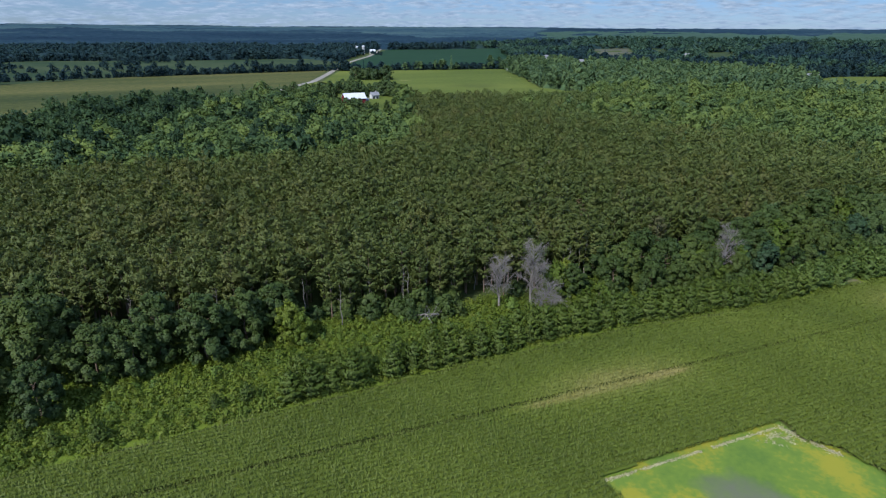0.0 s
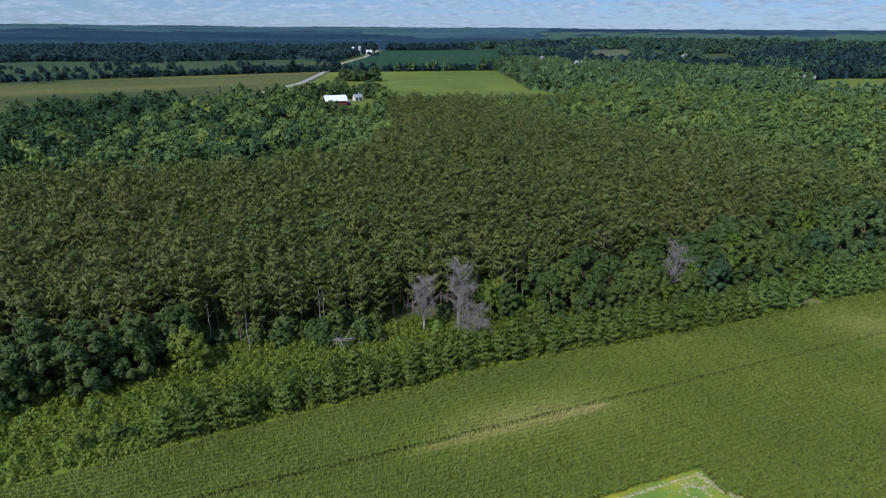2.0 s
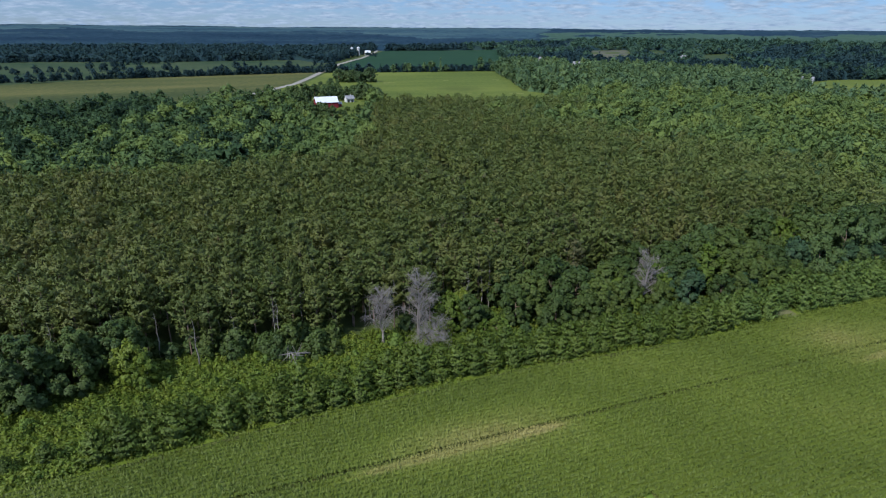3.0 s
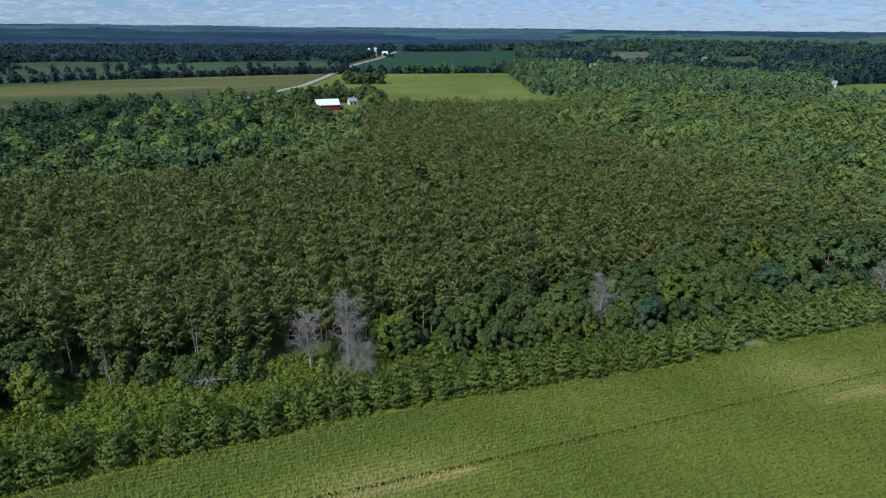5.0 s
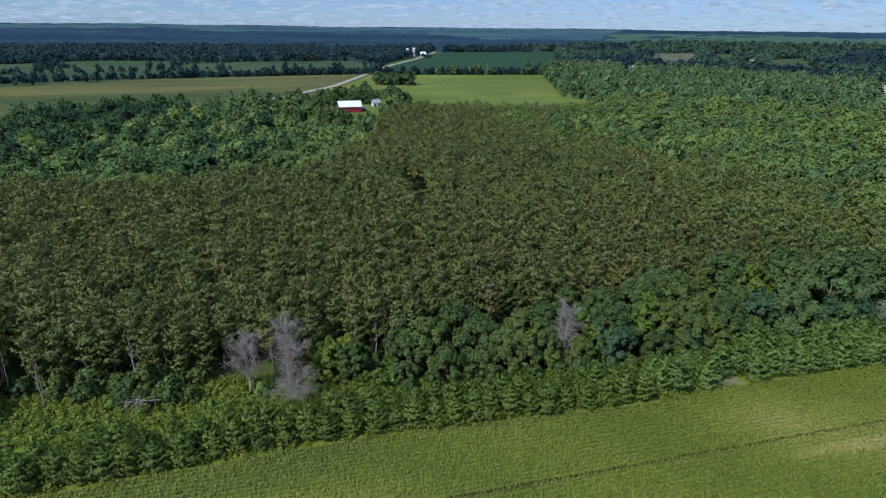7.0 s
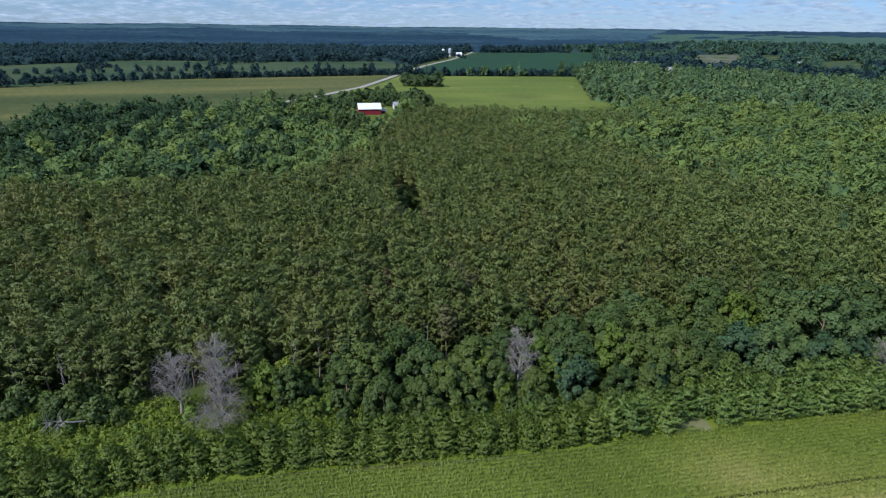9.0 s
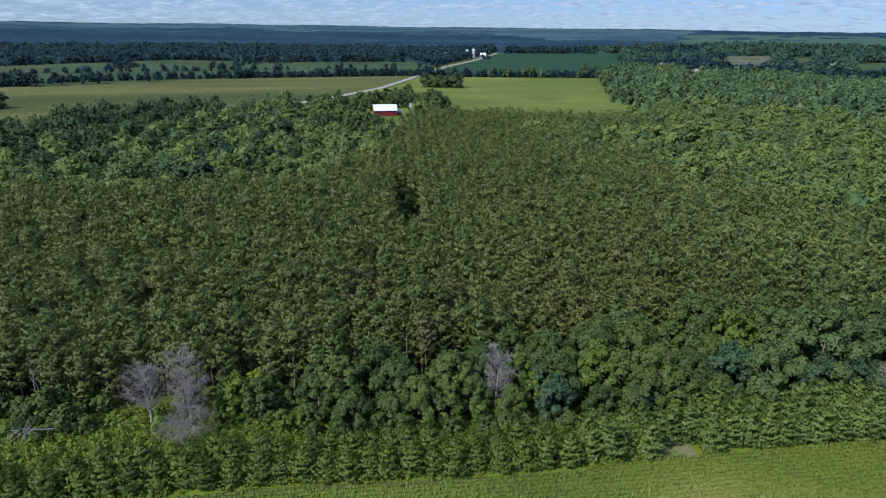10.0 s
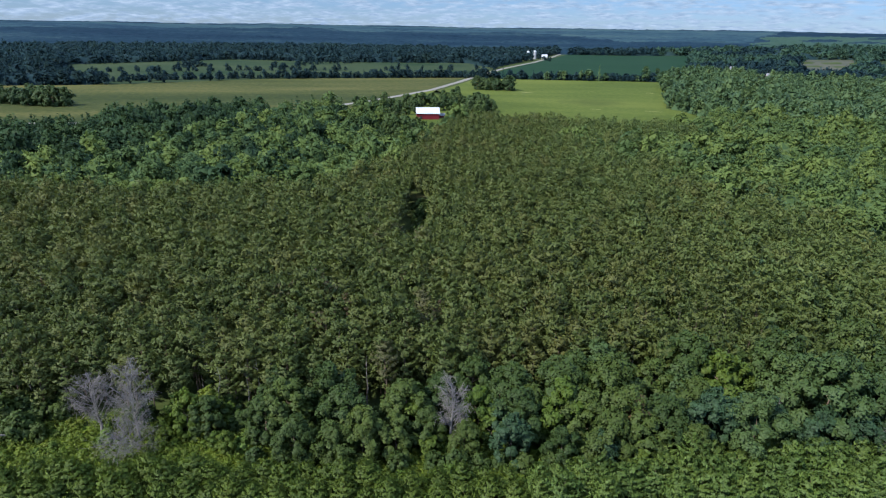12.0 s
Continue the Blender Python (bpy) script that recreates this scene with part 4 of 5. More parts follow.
# self-sown pines thin out eastward from the plantation
gap = spots[:, 0] - np.interp(spots[:, 1], [168, 195, 240, 270, 306, 330, 410], [150, 147, 135, 106, 80, 54, 60])
sown = (gap > -8) & (rng.uniform(0, 1, len(spots)) < 0.7 * np.exp(-np.maximum(gap, 0) / 22)) & (spots[:, 1] > 165)
beside = np.concatenate([spots[sown], spots[sown] + (3.2, 2.6, 0)])
scatter("self_sown_pines", farther, beside, [M_OPENPINE, M_BARK], "olive-green pines mingling into the mixed woods", "forest", rng, (0.8, 1.12), 0.08)
spots = spots[~sown]
close_by = np.hypot(spots[:, 0] - 60, spots[:, 1] - 30) < 235
scatter("mixed_woodland", mixed_kinds(1300, 0.6), spots[close_by], [M_MIXED, M_BARK], "mixed woodland of broad-leaved trees and tall pines", "forest", rng, (0.7, 1.25), 0.12)
scatter("mixed_woodland_back", mixed_kinds(480, 0.9), spots[~close_by], [M_MIXED, M_BARK], "mixed woodland of broad-leaved trees and tall pines", "forest", rng, (0.7, 1.25), 0.15)
far_kinds = [plant_shape(broad_crown(rng, h, 2.0, w, 95, 1.6, 9, 0.4, 1.0)) for h, w in ((11, 4.8), (10, 4.4), (12, 5.2), (9.5, 4.6))] + [plant_shape(spruce_crown(rng, 12.0, 3.8, 90, 1.7))]
spots = sow(7.8, distant)
east = sunny(spots[:, 0], spots[:, 1])
light = ~east & hilly(spots[:, 0], spots[:, 1])
scatter("hillside_woodland", far_kinds, spots[light], [M_HILL, M_BARK], "green woodland patches on the hillside, coloured as sunlit", "forest", rng, (0.75, 1.25), 0.2)
scatter("distant_woodland", far_kinds, spots[~east & ~light], [M_FAR, M_BARK], "woodland in the distance, tinted for haze and cloud shade", "forest", rng, (0.75, 1.25), 0.2)
scatter("eastern_woodland", far_kinds, spots[east], [M_EAST, M_BARK], "green mixed woodland on gentle slopes, coloured as sunlit", "forest", rng, (0.75, 1.25), 0.2)
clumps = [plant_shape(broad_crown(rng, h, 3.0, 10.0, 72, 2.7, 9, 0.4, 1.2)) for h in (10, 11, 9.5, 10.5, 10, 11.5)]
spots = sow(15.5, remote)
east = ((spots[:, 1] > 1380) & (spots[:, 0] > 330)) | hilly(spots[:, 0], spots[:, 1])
scatter("remote_woodland", clumps, spots[~east], [M_FAR, M_BARK], "remote woodland tinted for haze and cloud shade", "forest", rng, (0.7, 1.15), 0.2)
scatter("hill_woodland", clumps, spots[east], [M_HILL, M_BARK], "green woodland on the far hills, coloured as sunlit", "forest", rng, (0.7, 1.2), 0.2)

# far woods: a rough canopy to the horizon, haze put into its colours
rr = 1590 * (4950 / 1590) ** np.linspace(0, 1, 190)
aa = np.radians(np.linspace(-64, 48, 400))
RR, AA = np.meshgrid(rr, aa)
CX, CY = RR * np.sin(AA), RR * np.cos(AA)
top_h = 9.0 + rng.normal(0, 1.3, CX.shape) + 2.0 * np.sin(CX / 37) * np.sin(CY / 53)
top_h = top_h * smooth(1590, 1700, RR)
a = np.arange(CX.size).reshape(CX.shape)
F = np.stack([a[:-1, :-1], a[:-1, 1:], a[1:, 1:], a[1:, :-1]], -1).reshape(-1, 4)
mx, my = CX.ravel()[F].mean(1), CY.ravel()[F].mean(1)
mr, ma = np.hypot(mx, my), np.degrees(np.arctan2(mx, my))
wave = np.sin(mx / 210 + 1.3 * np.sin(my / 330)) + 0.7 * np.sin(mx / 90 + my / 170) + 0.5 * np.sin(mx / 47 - my / 61)
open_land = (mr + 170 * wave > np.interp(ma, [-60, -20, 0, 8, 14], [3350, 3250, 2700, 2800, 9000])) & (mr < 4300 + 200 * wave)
# far hillsides that take the sunlit colour
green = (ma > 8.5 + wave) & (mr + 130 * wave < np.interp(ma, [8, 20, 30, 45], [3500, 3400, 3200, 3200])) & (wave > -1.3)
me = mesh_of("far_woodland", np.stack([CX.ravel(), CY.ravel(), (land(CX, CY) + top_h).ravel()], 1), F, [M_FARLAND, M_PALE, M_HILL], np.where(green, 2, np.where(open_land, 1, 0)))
tagged(new("far_woodland", me), "woodland and open country reaching to the horizon, haze tinted into their colours", "forest", kind="stuff")

# ---------- the corn ----------


def dryness(X, Y):
    """Dry patches: one along the lane, broad faint ones elsewhere."""
    along = (X - 15) * 0.93 + (Y - 75.5) * 0.37
    across = -(X - 15) * 0.37 + (Y - 75.5) * 0.93
    dry = 0.42 * np.exp(-(across / 0.7) ** 2) * smooth(-9, 2, along) * (1 - smooth(24, 31, along))
    dry += 0.46 * np.exp(-((across - 2.0) / 5.0) ** 2 - ((along - 12) / 14) ** 2)
    dry += 0.33 * np.exp(-((Y - 105 - 0.36 * (X - 97)) / 1.1) ** 2 - ((X - 104) / 11) ** 2)
    dry += 0.34 * np.exp(-((X - 96) / 15) ** 2 - ((Y - 112) / 8) ** 2)
    dry += 0.10 * np.exp(-((X - 66) / 12) ** 2 - ((Y - 100) / 6) ** 2)
    dry += 0.14 * np.exp(-((X - 82) / 13) ** 2 - ((Y - 88) / 7) ** 2) + 0.07 * np.exp(-((X - 40) / 14) ** 2 - ((Y - 84) / 5) ** 2) + 0.22 * np.exp(-((X - 120) / 14) ** 2 - ((Y - 108) / 10) ** 2)
    return dry + 0.07 * smooth(20, 100, X)


rng = np.random.default_rng(51)
PLOT = [(48.5, 71.8), (20.2, 60.4), (22, 56), (30, 40), (38, 20), (74, 20), (60, 54), (56.4, 61), (53, 66), (49.6, 67.6)]
BARE = [(88.4, 121.0), (94.4, 122.2), (93.6, 124.9), (91.6, 125.2), (89.6, 124.2)]
LUSH = [(77.0, 115.9), (81.5, 117.6), (85.6, 119.8), (84.9, 122.3), (82.6, 121.4), (79.4, 118.8)]
CORN = [(-58, 46), (58, 44), (104, 72), (140, 100), (172, 149), (123, 133), (92, 122), (73, 113), (52, 105.5), (34, 100), (15, 91.5), (0, 85), (-12, 79), (-23, 74), (-40, 66), (-58, 58)]
turn = radians(21.3)
u, v = np.meshgrid(np.arange(-60, 240, 0.27), np.arange(-40, 110, 0.80))
u, v = u.ravel() + rng.normal(0, 0.10, u.size), v.ravel() + rng.normal(0, 0.07, u.size)
X, Y = u * np.cos(turn) - v * np.sin(turn), u * np.sin(turn) + v * np.cos(turn)
ok = inside(CORN, X, Y) & ~inside(PLOT, X, Y) & ~inside(BARE, X, Y) & ~inside(LUSH, X, Y)
X, Y = X[ok], Y[ok]
dry = dryness(X, Y)
spots = np.stack([X, Y, np.zeros(len(X))], 1)


def corn_plant(rng):
    """Arching leaves round a stalk with a short tassel."""
    n = 8
    w = np.arange(n) * 2.6 + rng.normal(0, 0.4, n)
    d = np.stack([np.cos(w), np.sin(w), np.zeros(n)], 1)
    z = np.linspace(0.66, 1.15, n)
    P = d * 0.13 + z[:, None] * UP
    V, F, N = leafage(rng, P, d * 0.6 + UP * 0.7, d * 0.45 + UP * 1.1, 0.36, 0.42, 0.3, 0.3, 0.25)
    return V, F, N, np.zeros(len(F), int)


# the lower leaves close the rows to an uneven canopy
WHOLE = [(-150, -58), (215, -58), (215, 160), (172, 149), (123, 133), (92, 122), (73, 113), (52, 105.5), (34, 100), (15, 91.5), (0, 85), (-12, 79), (-23, 74), (-40, 66), (-58, 58), (-150, 26)]
u, v = np.arange(-165, 265, 0.8), np.arange(-135, 100, 0.8)
U, W = np.meshgrid(u, v)
CX, CY = U * np.cos(turn) - W * np.sin(turn), U * np.sin(turn) + W * np.cos(turn)
H = 0.66 + rng.normal(0, 0.06, U.shape)
a = np.arange(U.size).reshape(U.shape)
F = np.stack([a[:-1, :-1], a[:-1, 1:], a[1:, 1:], a[1:, :-1]], -1).reshape(-1, 4)
ok = (inside(WHOLE, CX, CY) & ~inside(PLOT, CX, CY) & ~inside(BARE, CX, CY) & ~inside(LUSH, CX, CY)).ravel()
at_x, at_y = CX.ravel()[F].mean(1), CY.ravel()[F].mean(1)
gap = at_y - (70.6 + 0.39 * at_x)
F = F[(gap < 0) | (gap > 0.5)]
F = F[ok[F].all(1)]
H = np.where(ok.reshape(H.shape), H, 0.14)
mid = np.stack([CX.ravel()[F].mean(1), CY.ravel()[F].mean(1)], 1)
used, F = np.unique(F, return_inverse=True)
me = mesh_of("corn_lower_leaves", np.stack([CX.ravel(), CY.ravel(), H.ravel()], 1)[used], F.reshape(-1, 4), [M_CORN], None, np.clip(dryness(mid[:, 0], mid[:, 1]) * 1.9 + rng.uniform(0, 0.15, len(mid)), 0, 0.99), True)
tagged(new("corn_lower_leaves", me), "lower green leaves closing the corn rows", "crop", kind="stuff")
scatter("corn", [corn_plant(rng) for _ in range(6)], spots, [M_CORN], "dense rows of green corn with drier yellow streaks", "crop", rng, (0.95, 1.08), 0.03, np.clip(dry * 1.9 + rng.uniform(0, 0.12, len(X)), 0, 0.99))

# the grass plot cut out of the corn, with bare grey soil in its middle
M_PLOT, nt, b = material("plot_grass", 0.9, 0, 0.15)
grass = ramp(nt, sums(nt, "ADD", sums(nt, "MULTIPLY", noise_fac(nt, 0.11, 3), 0.75), sums(nt, "MULTIPLY", noise_fac(nt, 1.6, 5), 0.25)),
             ((0.38, (0.066, 0.112, 0.018)), (0.50, (0.094, 0.140, 0.019)), (0.60, (0.185, 0.175, 0.018))))
g = nt.nodes.new("ShaderNodeNewGeometry")
far = nt.nodes.new("ShaderNodeVectorMath")
far.operation = "DISTANCE"
nt.links.new(g.outputs["Position"], far.inputs[0])
far.inputs[1].default_value = (36, 55.5, 0)
edge = sums(nt, "ADD", far.outputs["Value"], sums(nt, "MULTIPLY", noise_fac(nt, 0.22, 5), 10.0))
bare = nt.nodes.new("ShaderNodeMapRange")
bare.inputs["From Min"].default_value, bare.inputs["From Max"].default_value = 12.0, 8.0
nt.links.new(edge, bare.inputs["Value"])
nt.links.new(blend(nt, "MIX", bare.outputs[0], grass, (0.090, 0.097, 0.058)), b.inputs["Base Color"])
mid = np.mean(np.array(PLOT), 0)
field("grass_plot", [tuple(mid + (np.array(p) - mid) * 1.05) for p in PLOT], M_PLOT, "bright yellow-green grass plot cut out of the corn", 0.20)


def tuft(rng, n=6, high=0.5, wide=0.25):
    w = rng.uniform(0, 6.28, n)
    d = np.stack([np.cos(w), np.sin(w), np.zeros(n)], 1)
    V, F, N = leafage(rng, d * wide * 0.4 + UP * high * 0.4, d * 0.4 + UP, d * 0.5 + UP * 0.6, wide * 1.6, 0.5)
    return V, F, N, np.zeros(len(F), int)


M_STRAW = foliage("dry_straw", ((0.2, (0.26, 0.235, 0.13)), (0.8, (0.46, 0.42, 0.27))), 0.3)
pts = []
for k in range(2000):
    if rng.uniform() < 0.55:
        f = rng.uniform(0, 1) ** 0.8
        p = np.array((48.5, 71.8)) * (1 - f) + np.array((17, 59.2)) * f + rng.normal(0, 0.13, 2) + (0.2, -0.45)
        if noise.noise((p[0] * 0.35, p[1] * 0.35, 0)) < -0.3:
            continue
    elif rng.uniform() < 0.5:
        f = rng.uniform(0, 1)
        p = np.array((48.4, 71.2)) * (1 - f) + np.array((53.5, 65.3)) * f + rng.normal(0, 0.3, 2) - (0.5, 0.3)
    else:
        p = np.array((46.9, 68.6)) + rng.normal(0, 1, 2) * (1.5, 0.8)
        if noise.noise((p[0] * 0.8, p[1] * 0.8, 3)) < 0.0:
            continue
    pts.append((p[0], p[1], 0.2))
scatter("dry_weeds", [tuft(rng, 8, 0.08, 0.14) for _ in range(4)], np.array(pts), [M_STRAW], "pale dry weeds along the edge of the grass plot", "weeds", rng, (0.4, 0.9))

# a bare nook and a lush one between corn and hedge
M_BARE = earthy("dry_bare_soil", ((0.38, (0.060, 0.080, 0.024)), (0.62, (0.125, 0.115, 0.062))), 0.25, 1.6, bump=0.05)
field("bare_nook", BARE, M_BARE, "dry tan bare soil between corn and hedge", 0.30, "soil")
M_LUSH = earthy("lush_grass", ((0.35, (0.078, 0.115, 0.014)), (0.65, (0.125, 0.155, 0.02))), 0.4, 2.0, bump=0.08)
field("lush_nook", LUSH, M_LUSH, "bright yellow-green grass between corn and hedge", 0.30, "grass")

# weeds and brambles of the strip between hedge and wood
pts = []
while len(pts) < 7500:
    x = rng.uniform(-85, 72)
    y = hedge_y(x) + rng.uniform(0.3, 30)
    if y < np.interp(x, [-95, -48, -15, 12, 40, 80, 120], [84, 97, 106, 114, 126, 142, 152]):
        pts.append((x, y, 0.1))
pts = np.array(pts)
for k in range(160):
    x, y = rng.uniform(77, 85.5), rng.uniform(116, 122)
    if inside(LUSH, x, y) or (inside(BARE, x + 10, y + 2) and k % 6 == 0):
        pts = np.concatenate([pts, [(x, y, 0.1)]])
scatter("tall_weeds", [plant_shape(broad_crown(rng, 0.9, 0.0, 1.1, 60, 0.32, 5)) for _ in range(6)], pts, [M_WEED], "tall bright green weeds and brambles", "weeds", rng, (0.35, 0.95), 0.3)

# ---------- farm ----------


def box(c, size, chamfer=0.0):
    bm = bmesh.new()
    bmesh.ops.create_cube(bm, size=1, matrix=Matrix.Translation(c) @ Matrix.Diagonal((*size, 1)))
    if chamfer:
        bmesh.ops.bevel(bm, geom=bm.edges[:], offset=chamfer, segments=1, affect="EDGES")
    return bm


def built(name, bm, mat, parent, label=""):
    me = bpy.data.meshes.new(name)
    bm.to_mesh(me)
    bm.free()
    me.materials.append(mat)
    ob = new(name, me)
    ob.parent = parent
    if label:
        tagged(ob, label)
    return ob


def gable_body(long, deep, eave, ridge):
    """Walls with gable ends, the ridge running along x."""
    bm = bmesh.new()
    x, y = long / 2, deep / 2
    V = [bm.verts.new(p) for p in ((-x, -y, -0.3), (x, -y, -0.3), (x, y, -0.3), (-x, y, -0.3), (-x, -y, eave), (x, -y, eave), (x, y, eave), (-x, y, eave), (-x, 0, ridge), (x, 0, ridge))]
    for f in ((0, 1, 5, 4), (2, 3, 7, 6), (1, 2, 6, 9, 5), (3, 0, 4, 8, 7), (4, 5, 9, 8), (6, 7, 8, 9), (3, 2, 1, 0)):
        bm.faces.new([V[k] for k in f])
    return bm


def gable_roof(long, deep, eave, ridge, over=0.5, thick=0.18):
    bm = bmesh.new()
    x, y = long / 2 + over, deep / 2 + over
    drop = (ridge - eave) / (deep / 2) * over
    prof = ((-y, eave - drop + 0.02), (0, ridge + 0.02), (y, eave - drop + 0.02), (y, eave - drop + thick), (0, ridge + thick * 1.2), (-y, eave - drop + thick))
    rings = [[bm.verts.new((sx, py, pz)) for py, pz in prof] for sx in (-x, x)]
    for k in range(6):
        a, b_ = k, (k + 1) % 6
        bm.faces.new((rings[0][a], rings[0][b_], rings[1][b_], rings[1][a]))
    for r in rings:
        bm.faces.new((r[0], r[1], r[4], r[5]))
        bm.faces.new((r[1], r[2], r[3], r[4]))
    bmesh.ops.recalc_face_normals(bm, faces=bm.faces[:])
    return bm


def building(name, x, y, turn, long, deep, eave, ridge, wall, roof, label, category, doors=(), windows=(), chimney=False):
    top = tagged(new(name), label, category)
    built("wall", gable_body(long, deep, eave, ridge - 0.05), wall, top)
    built("roof", gable_roof(long, deep, eave, ridge), roof, top)
    for px, w, h in doors:
        d = built("door", box((px, -deep / 2 - 0.05, h / 2), (w, 0.12, h), 0.02), M_RED if wall is M_RED else M_SHINGLE, top)
        built("door_panel", box((px, -deep / 2 - 0.13, h / 2), (w - 0.35, 0.06, h - 0.3)), M_GLASS, d)
    for px, pz, w, h in windows:
        f = built("window", box((px, -deep / 2 - 0.05, pz), (w + 0.2, 0.12, h + 0.2), 0.02), M_WHITE, top)
        built("pane", box((px, -deep / 2 - 0.12, pz), (w, 0.04, h)), M_GLASS, f)
    if chimney:
        built("chimney", box((long * 0.2, 0, ridge + 0.3), (0.7, 0.7, 1.6), 0.03), M_CONCRETE, top)
    top.matrix_basis = planted(x, y, radians(turn))
    return top


building("barn", -65.2, 452, 25, 15.5, 9.5, 4.3, 7.6, M_RED, M_TIN, "red wooden barn with a white metal roof", "barn", ((-5.0, 2.0, 2.6),))
building("farmhouse", -54, 487, 30, 6.0, 5.0, 3.0, 5.0, M_WHITE, M_SHINGLE, "white farmhouse with a grey shingle roof", "house", ((-1.5, 1.9, 2.0), (1.5, 1.9, 2.0)), (), True)
building("small_shed", -57.2, 459, 25, 3.4, 2.8, 2.2, 3.3, M_RED, M_SHINGLE, "small red shed beside the barn", "shed", ((0, 1.0, 1.9),))
building("farm_shed", -206, 1268, 15, 14, 9, 5, 9, M_RED, M_SHINGLE, "distant red barn on a farmstead", "barn", ((0, 4, 4),))
building("farm_shed", -150, 1345, 20, 11, 8, 5, 9, M_WHITE, M_TIN, "distant white barn with a pale roof", "barn", ((0, 4, 4),))
building("farm_shed", -232, 1330, 5, 22, 10, 5, 9, M_WHITE, M_TIN, "distant white shed with a pale roof", "barn", ((0, 4, 4),))
HOUSES = ((225, 1010, 12, 11), (190, 1150, 5, 11), (470, 1215, -10, 14), (441, 742, -25, 12), (412, 748, -20, 10), (700, 1900, 0, 16), (100, 838, 10, 6), (560, 700, 5, 10))
for x, y, a, long in HOUSES:
    building("house", x, y, a, long, long * 0.55, 3.4 + long * 0.05, 6.0 + long * 0.08, M_WHITE, M_TIN if long > 14 else M_SHINGLE, "white country house among distant trees", "house", ((0, 1.2, 2.1),), ((-long * 0.28, 1.9, 1.4, 1.2), (long * 0.28, 1.9, 1.4, 1.2)))


def silo(x, y, r, h):
    top = tagged(new("silo"), "tall pale concrete silo with a domed cap", "silo", "silos of the farmstead")
    bm = bmesh.new()
    bmesh.ops.create_cone(bm, cap_ends=True, segments=20, radius1=r, radius2=r, depth=h, matrix=Matrix.Translation((0, 0, h / 2 - 0.2)))
    built("barrel", bm, M_CONCRETE, top)
    bm = bmesh.new()
    bmesh.ops.create_uvsphere(bm, u_segments=20, v_segments=8, radius=r * 1.03, matrix=Matrix.Translation((0, 0, h - 0.25)) @ Matrix.Diagonal((1, 1, 0.7, 1)))
    built("dome", bm, M_TIN, top)
    top.matrix_basis = planted(x, y)


silo(-180, 1325, 3.0, 14)
silo(-168, 1335, 3.0, 15)
silo(-190, 1240, 2.2, 10)

# ---------- trees of the farm and the far belts ----------
rng = np.random.default_rng(61)
yard = [tree("yard_tree", broad_crown(rng, h, 0.8, w, 1300, 0.8, 16), trunk(rng, h * 0.6, 0.3, 0.3, 4, 5, 2.2, 0.3), M_ASH, M_BARK, "round leafy tree on the farm", "tree", "trees of the farm") for h, w in ((11, 4.6), (9.5, 4.0), (12, 4.4))]
stand(yard, [(-104, 528, 0.85), (-94, 519, 0.8), (-88, 522, 0.9), (-89, 552, 0.8), (-83, 559, 0.9), (-74, 548, 0.85), (-57, 524, 0.85), (-51, 523, 1.0), (-46, 524, 1.0), (-47, 540, 0.8), (-63, 530, 0.8), (-70, 535, 0.8), (-98, 540, 0.7), (-119, 477, 0.9), (-128, 478, 0.9), (-136, 482, 0.8), (-110, 474, 0.95), (-124, 488, 0.8), (-44, 505), (-38, 498), (-47, 512), (-80, 530), (-76, 522), (-100, 500), (-106, 508), (-94, 515), (-85, 576), (-78, 560), 
             (-82, 436), (-78, 424), (-86, 462), (-83, 474), (-90, 485), (-74, 492), (-98, 520), (-92, 530), (-84, 540), (-70, 520), (-64, 508), (-38, 488), (-35, 478), (-70, 500), (-63, 498), (-86, 488), (-120, 500), (-95, 470), (-112, 478)], rng, (0.6, 1.05))
grove = [tree("grove_tree", broad_crown(rng, h, 0.2, w, 1500, 0.9, 18), trunk(rng, h * 0.6, 0.35, 0.3, 4, 5, 2.2, 0.3), M_GROVE, M_BARK, "full round tree in a grove between the fields", "tree", "groves between the fields") for h, w in ((11, 6.0), (12.5, 6.4), (9.5, 5.6))]
stand(grove, [(-93, 668), (-88, 674), (-81, 678), (-74, 679), (-67, 676), (-60, 671), (-64, 682), (-78, 687), (-72, 670), (-84, 666), (-46, 508), (-40, 501), (-52, 514), (-34, 506),
              (-345, 392), (-340, 397), (-352, 389), (-358, 394), (-349, 400), (-364, 386), (-370, 392), (-361, 402), (-376, 398), (-382, 390), (-388, 396), (-372, 405), (-356, 408), (-394, 388), (-400, 396), (-384, 404)], rng, (0.85, 1.25))
stand([copy_thing(yard[k], Matrix.Identity(4)) for k in (0, 1)], [(-128, 432), (-122, 440), (-116, 448), (-122, 456), (-110, 440), (-104, 452), (-97, 444), (-112, 462), (-104, 468), (-116, 476), (-108, 484), (-100, 478), (-94, 462), (-92, 434), (-112, 498), (-118, 430), (-104, 430), (-58, 340), (-50, 346), (-42, 338), (-36, 346), (-55, 354), (-46, 358), (-63, 362), (-60, 374), (-66, 384), (-38, 330), (-50, 334), (-30, 338), (-68, 372), (-34, 354), (-66, 390, 0.95), (-61, 386, 1.0), (-56.5, 388, 1.0), (-52, 384, 0.98), (-47, 380, 0.98), (-70, 396, 0.9)], rng, (0.55, 0.85))
low = [tree("bush", broad_crown(rng, h, 0.0, w, 600, 0.6, 12), trunk(rng, h * 0.6, 0.08), M_OAK, M_BARK, "green bush before the barn", "bush", "bushes of the farm") for h, w in ((3.6, 2.2), (4.6, 2.6))]
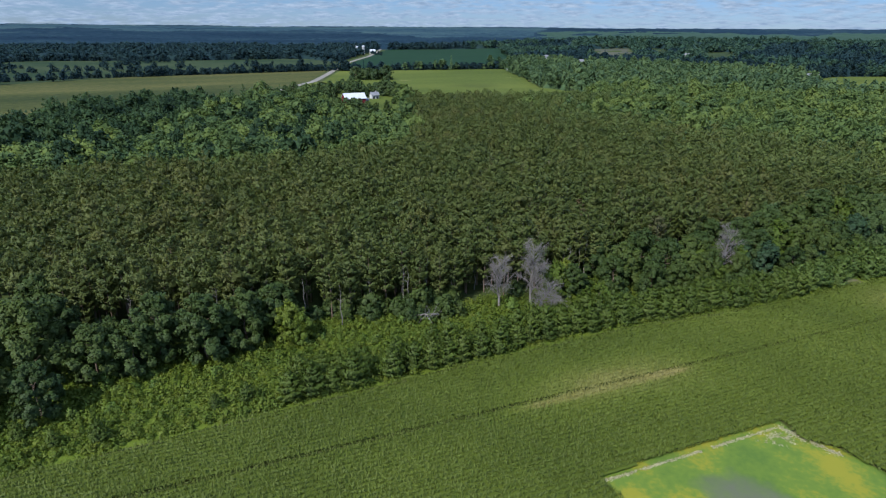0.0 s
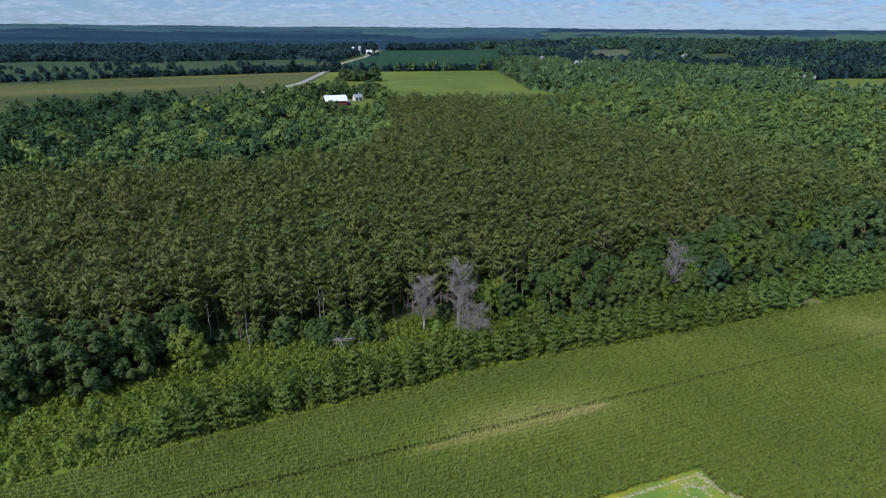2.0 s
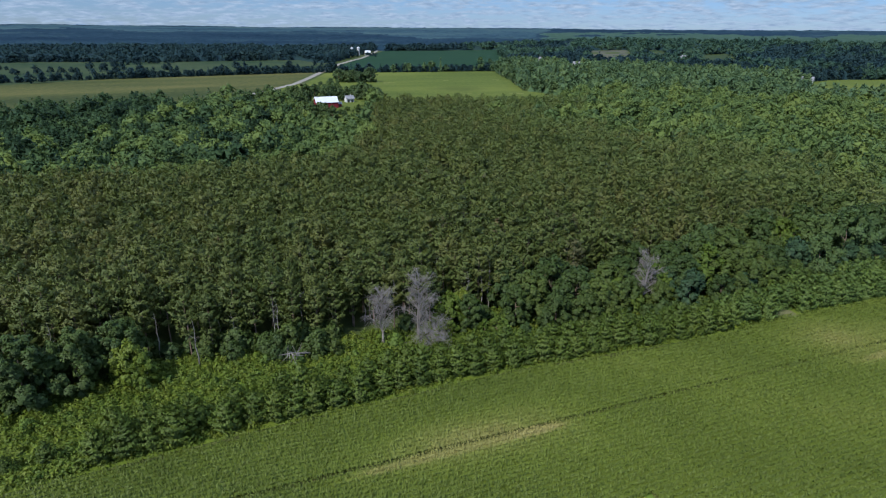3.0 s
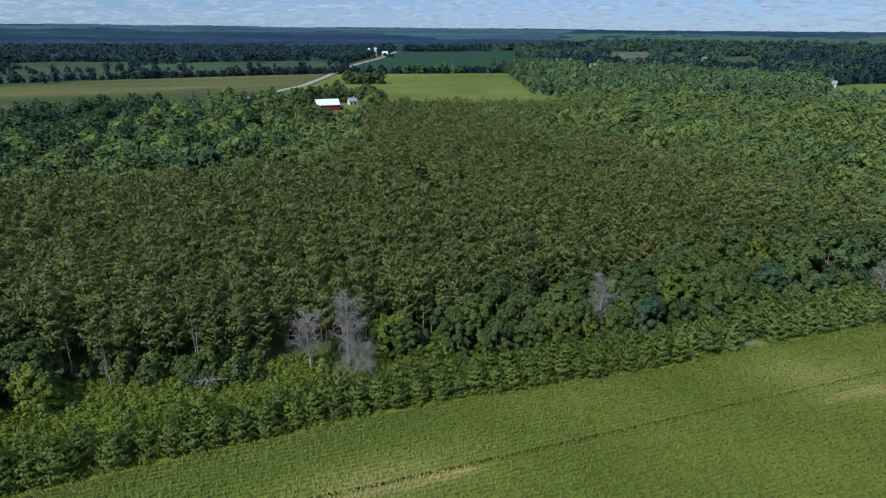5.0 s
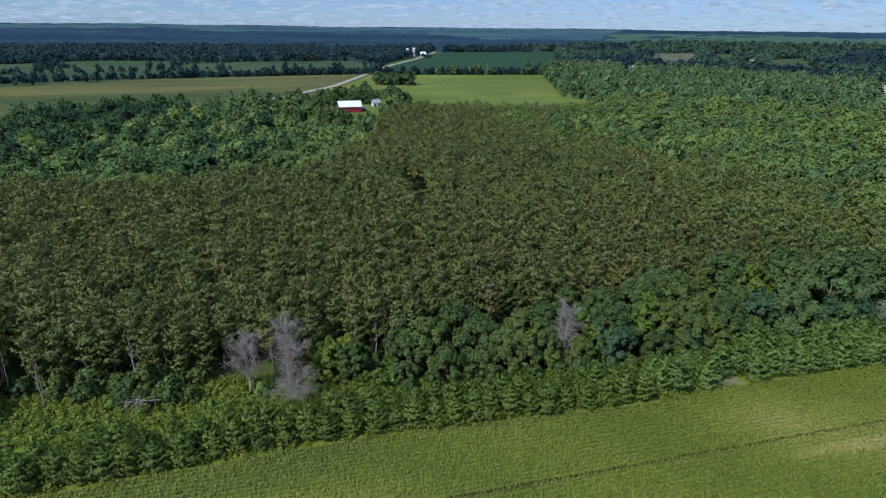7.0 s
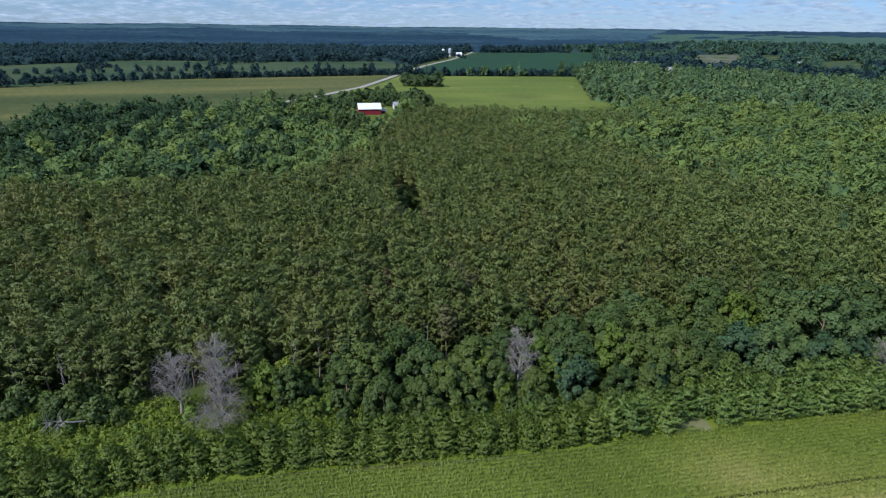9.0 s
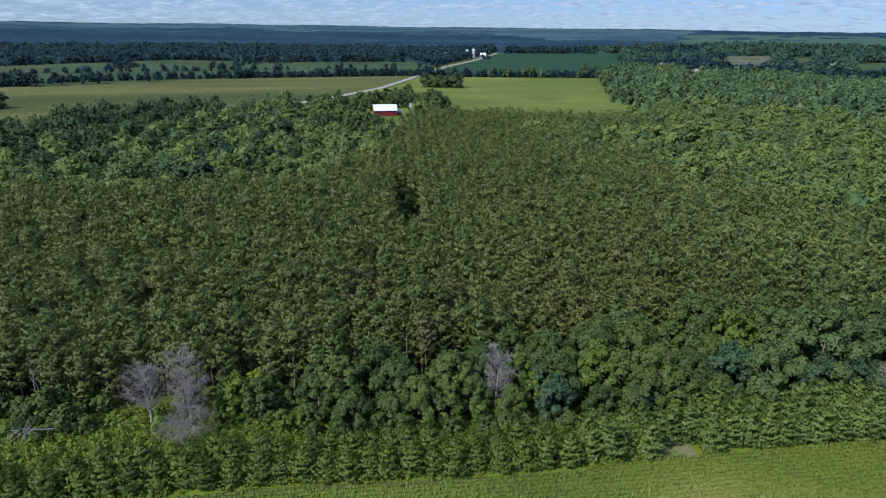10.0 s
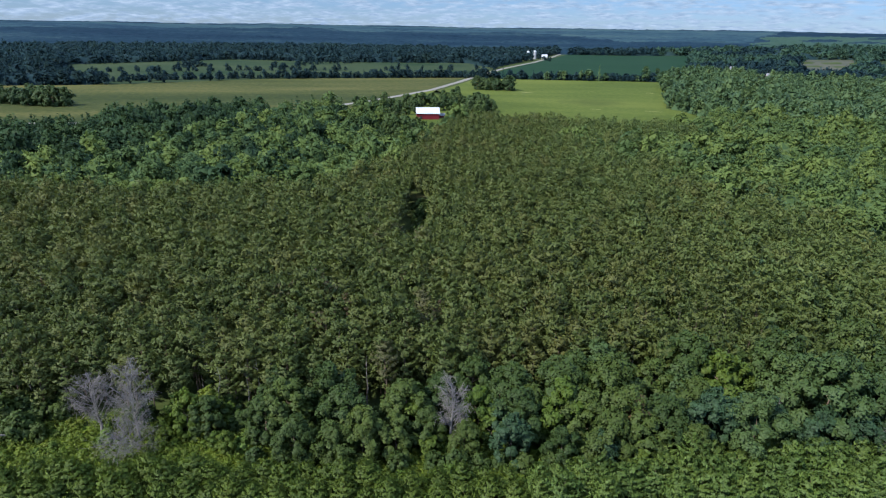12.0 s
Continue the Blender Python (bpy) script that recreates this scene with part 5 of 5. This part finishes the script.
stand(low, [(-47, 433), (-56, 420), (-62, 424), (-48, 415), (-54, 408), (-66, 415), (-44, 404), (-58, 398), (-50, 396), (-40, 392), (-38, 380), (-45, 384), (-33, 372), (-36, 400), (-40, 440), (-36, 452)], rng, (0.7, 1.2))
big = [tree("white_pine", spruce_crown(rng, 15.5, 5.2, 1500, 0.75), trunk(rng, 13, 0.25), M_WHITEPINE, M_BARK, "tall blue-green white pine with tiered boughs", "tree", "tall white pines")]
stand(big, [(-139, 404), (-92, 300), (112, 190), (128, 236), (-120, 196), (-158, 240), (140, 200), (60, 312), (118, 268), (96, 330), (-60, 330), (95.6, 236.6), (137.9, 246), (141.9, 226), (125, 252.5), (93.7, 263), (-111, 211), (-98, 205.5), (-135, 396), (-108, 264), (146, 214)], rng, (0.9, 1.05))
belt = []
for line, step in ((((-492, 530), (-440, 605), (-391, 652), (-226, 765), (-145, 812), (-117, 816)), 3.2), (((-340, 692), (-226, 768), (-150, 814)), 5.0), (((-134, 810), (-91, 818), (80, 872)), 2.6), (((-100, 824), (80, 880)), 6.0), (((-740, 735), (-640, 985), (-480, 1000), (-240, 1112)), 9.0), (((-610, 640), (-430, 780), (-330, 850)), 9.0), (((-150, 980), (-240, 900), (-330, 850)), 22), (((-200, 1180), (-250, 1330), (-160, 1360), (-120, 1250)), 14)):
    for (x1, y1), (x2, y2) in zip(line[:-1], line[1:]):
        d = math.hypot(x2 - x1, y2 - y1)
        for k in range(int(d / step)):
            f = (k + rng.uniform(-0.4, 0.4)) * step / d
            belt.append((x1 + (x2 - x1) * f + rng.normal(0, 3), y1 + (y2 - y1) * f + rng.normal(0, 3), 0))
for x, y in ((-757, 845), (-725, 859), (-707, 866), (-689, 873), (-554, 750), (-560, 762), (-567, 781), (-575, 795), (-590, 810), (-620, 855), (-605, 835), (-667, 972), (-651, 979), (-640, 983), (-619, 993), (-594, 1003), (-559, 999), (-451, 851), (-446, 895), (-456, 937), (-465, 960), (-475, 997), (-443, 976), (-423, 984), (-417, 1022), (-400, 1029), (-549, 813)):
    for k in range(4):
        belt.append((x + rng.normal(0, 7), y + rng.normal(0, 5), 0))
belt = np.array(belt)
shapes = [plant_shape(broad_crown(rng, h, 0.0, w, 170, 1.4, 9, 0.2, 0.6)) for h, w in ((8, 4.6), (9.5, 5.0), (6.5, 4.2))]
scatter("tree_belt", shapes, belt, [M_FAR], "belts of trees between the far fields, tinted for haze", "trees", rng, (0.5, 1.05), 0.2)

# ---------- small things on the hay field ----------
M_MOWN = earthy("dry_mown_grass", ((0.35, (0.13, 0.135, 0.045)), (0.65, (0.22, 0.20, 0.085))), 0.15, 1.0)
for x, y, w, d in ((-40, 662, 13, 5), (76, 717, 9, 4), (38, 557, 10, 2.5), (84, 563, 15, 2.5), (20, 700, 8, 2)):
    ring = []
    for k in range(14):
        a = k / 14 * 6.283
        r = 1 + 0.3 * noise.noise((x + math.cos(a), y + math.sin(a), 0.5))
        ring.append((x + math.cos(a) * w / 2 * r, y + math.sin(a) * d / 2 * r))
    field("mown_patch", ring, M_MOWN, "pale dry patch in the hay field", 0.2, "grass")
for x, y in ((89, 848), (98, 806)):
    building("field_hut", x, y, 20, 3.2, 2.6, 2.4, 3.2, M_WHITE, M_TIN, "small white hut at the field corner", "hut", ((0, 0.9, 1.9),))
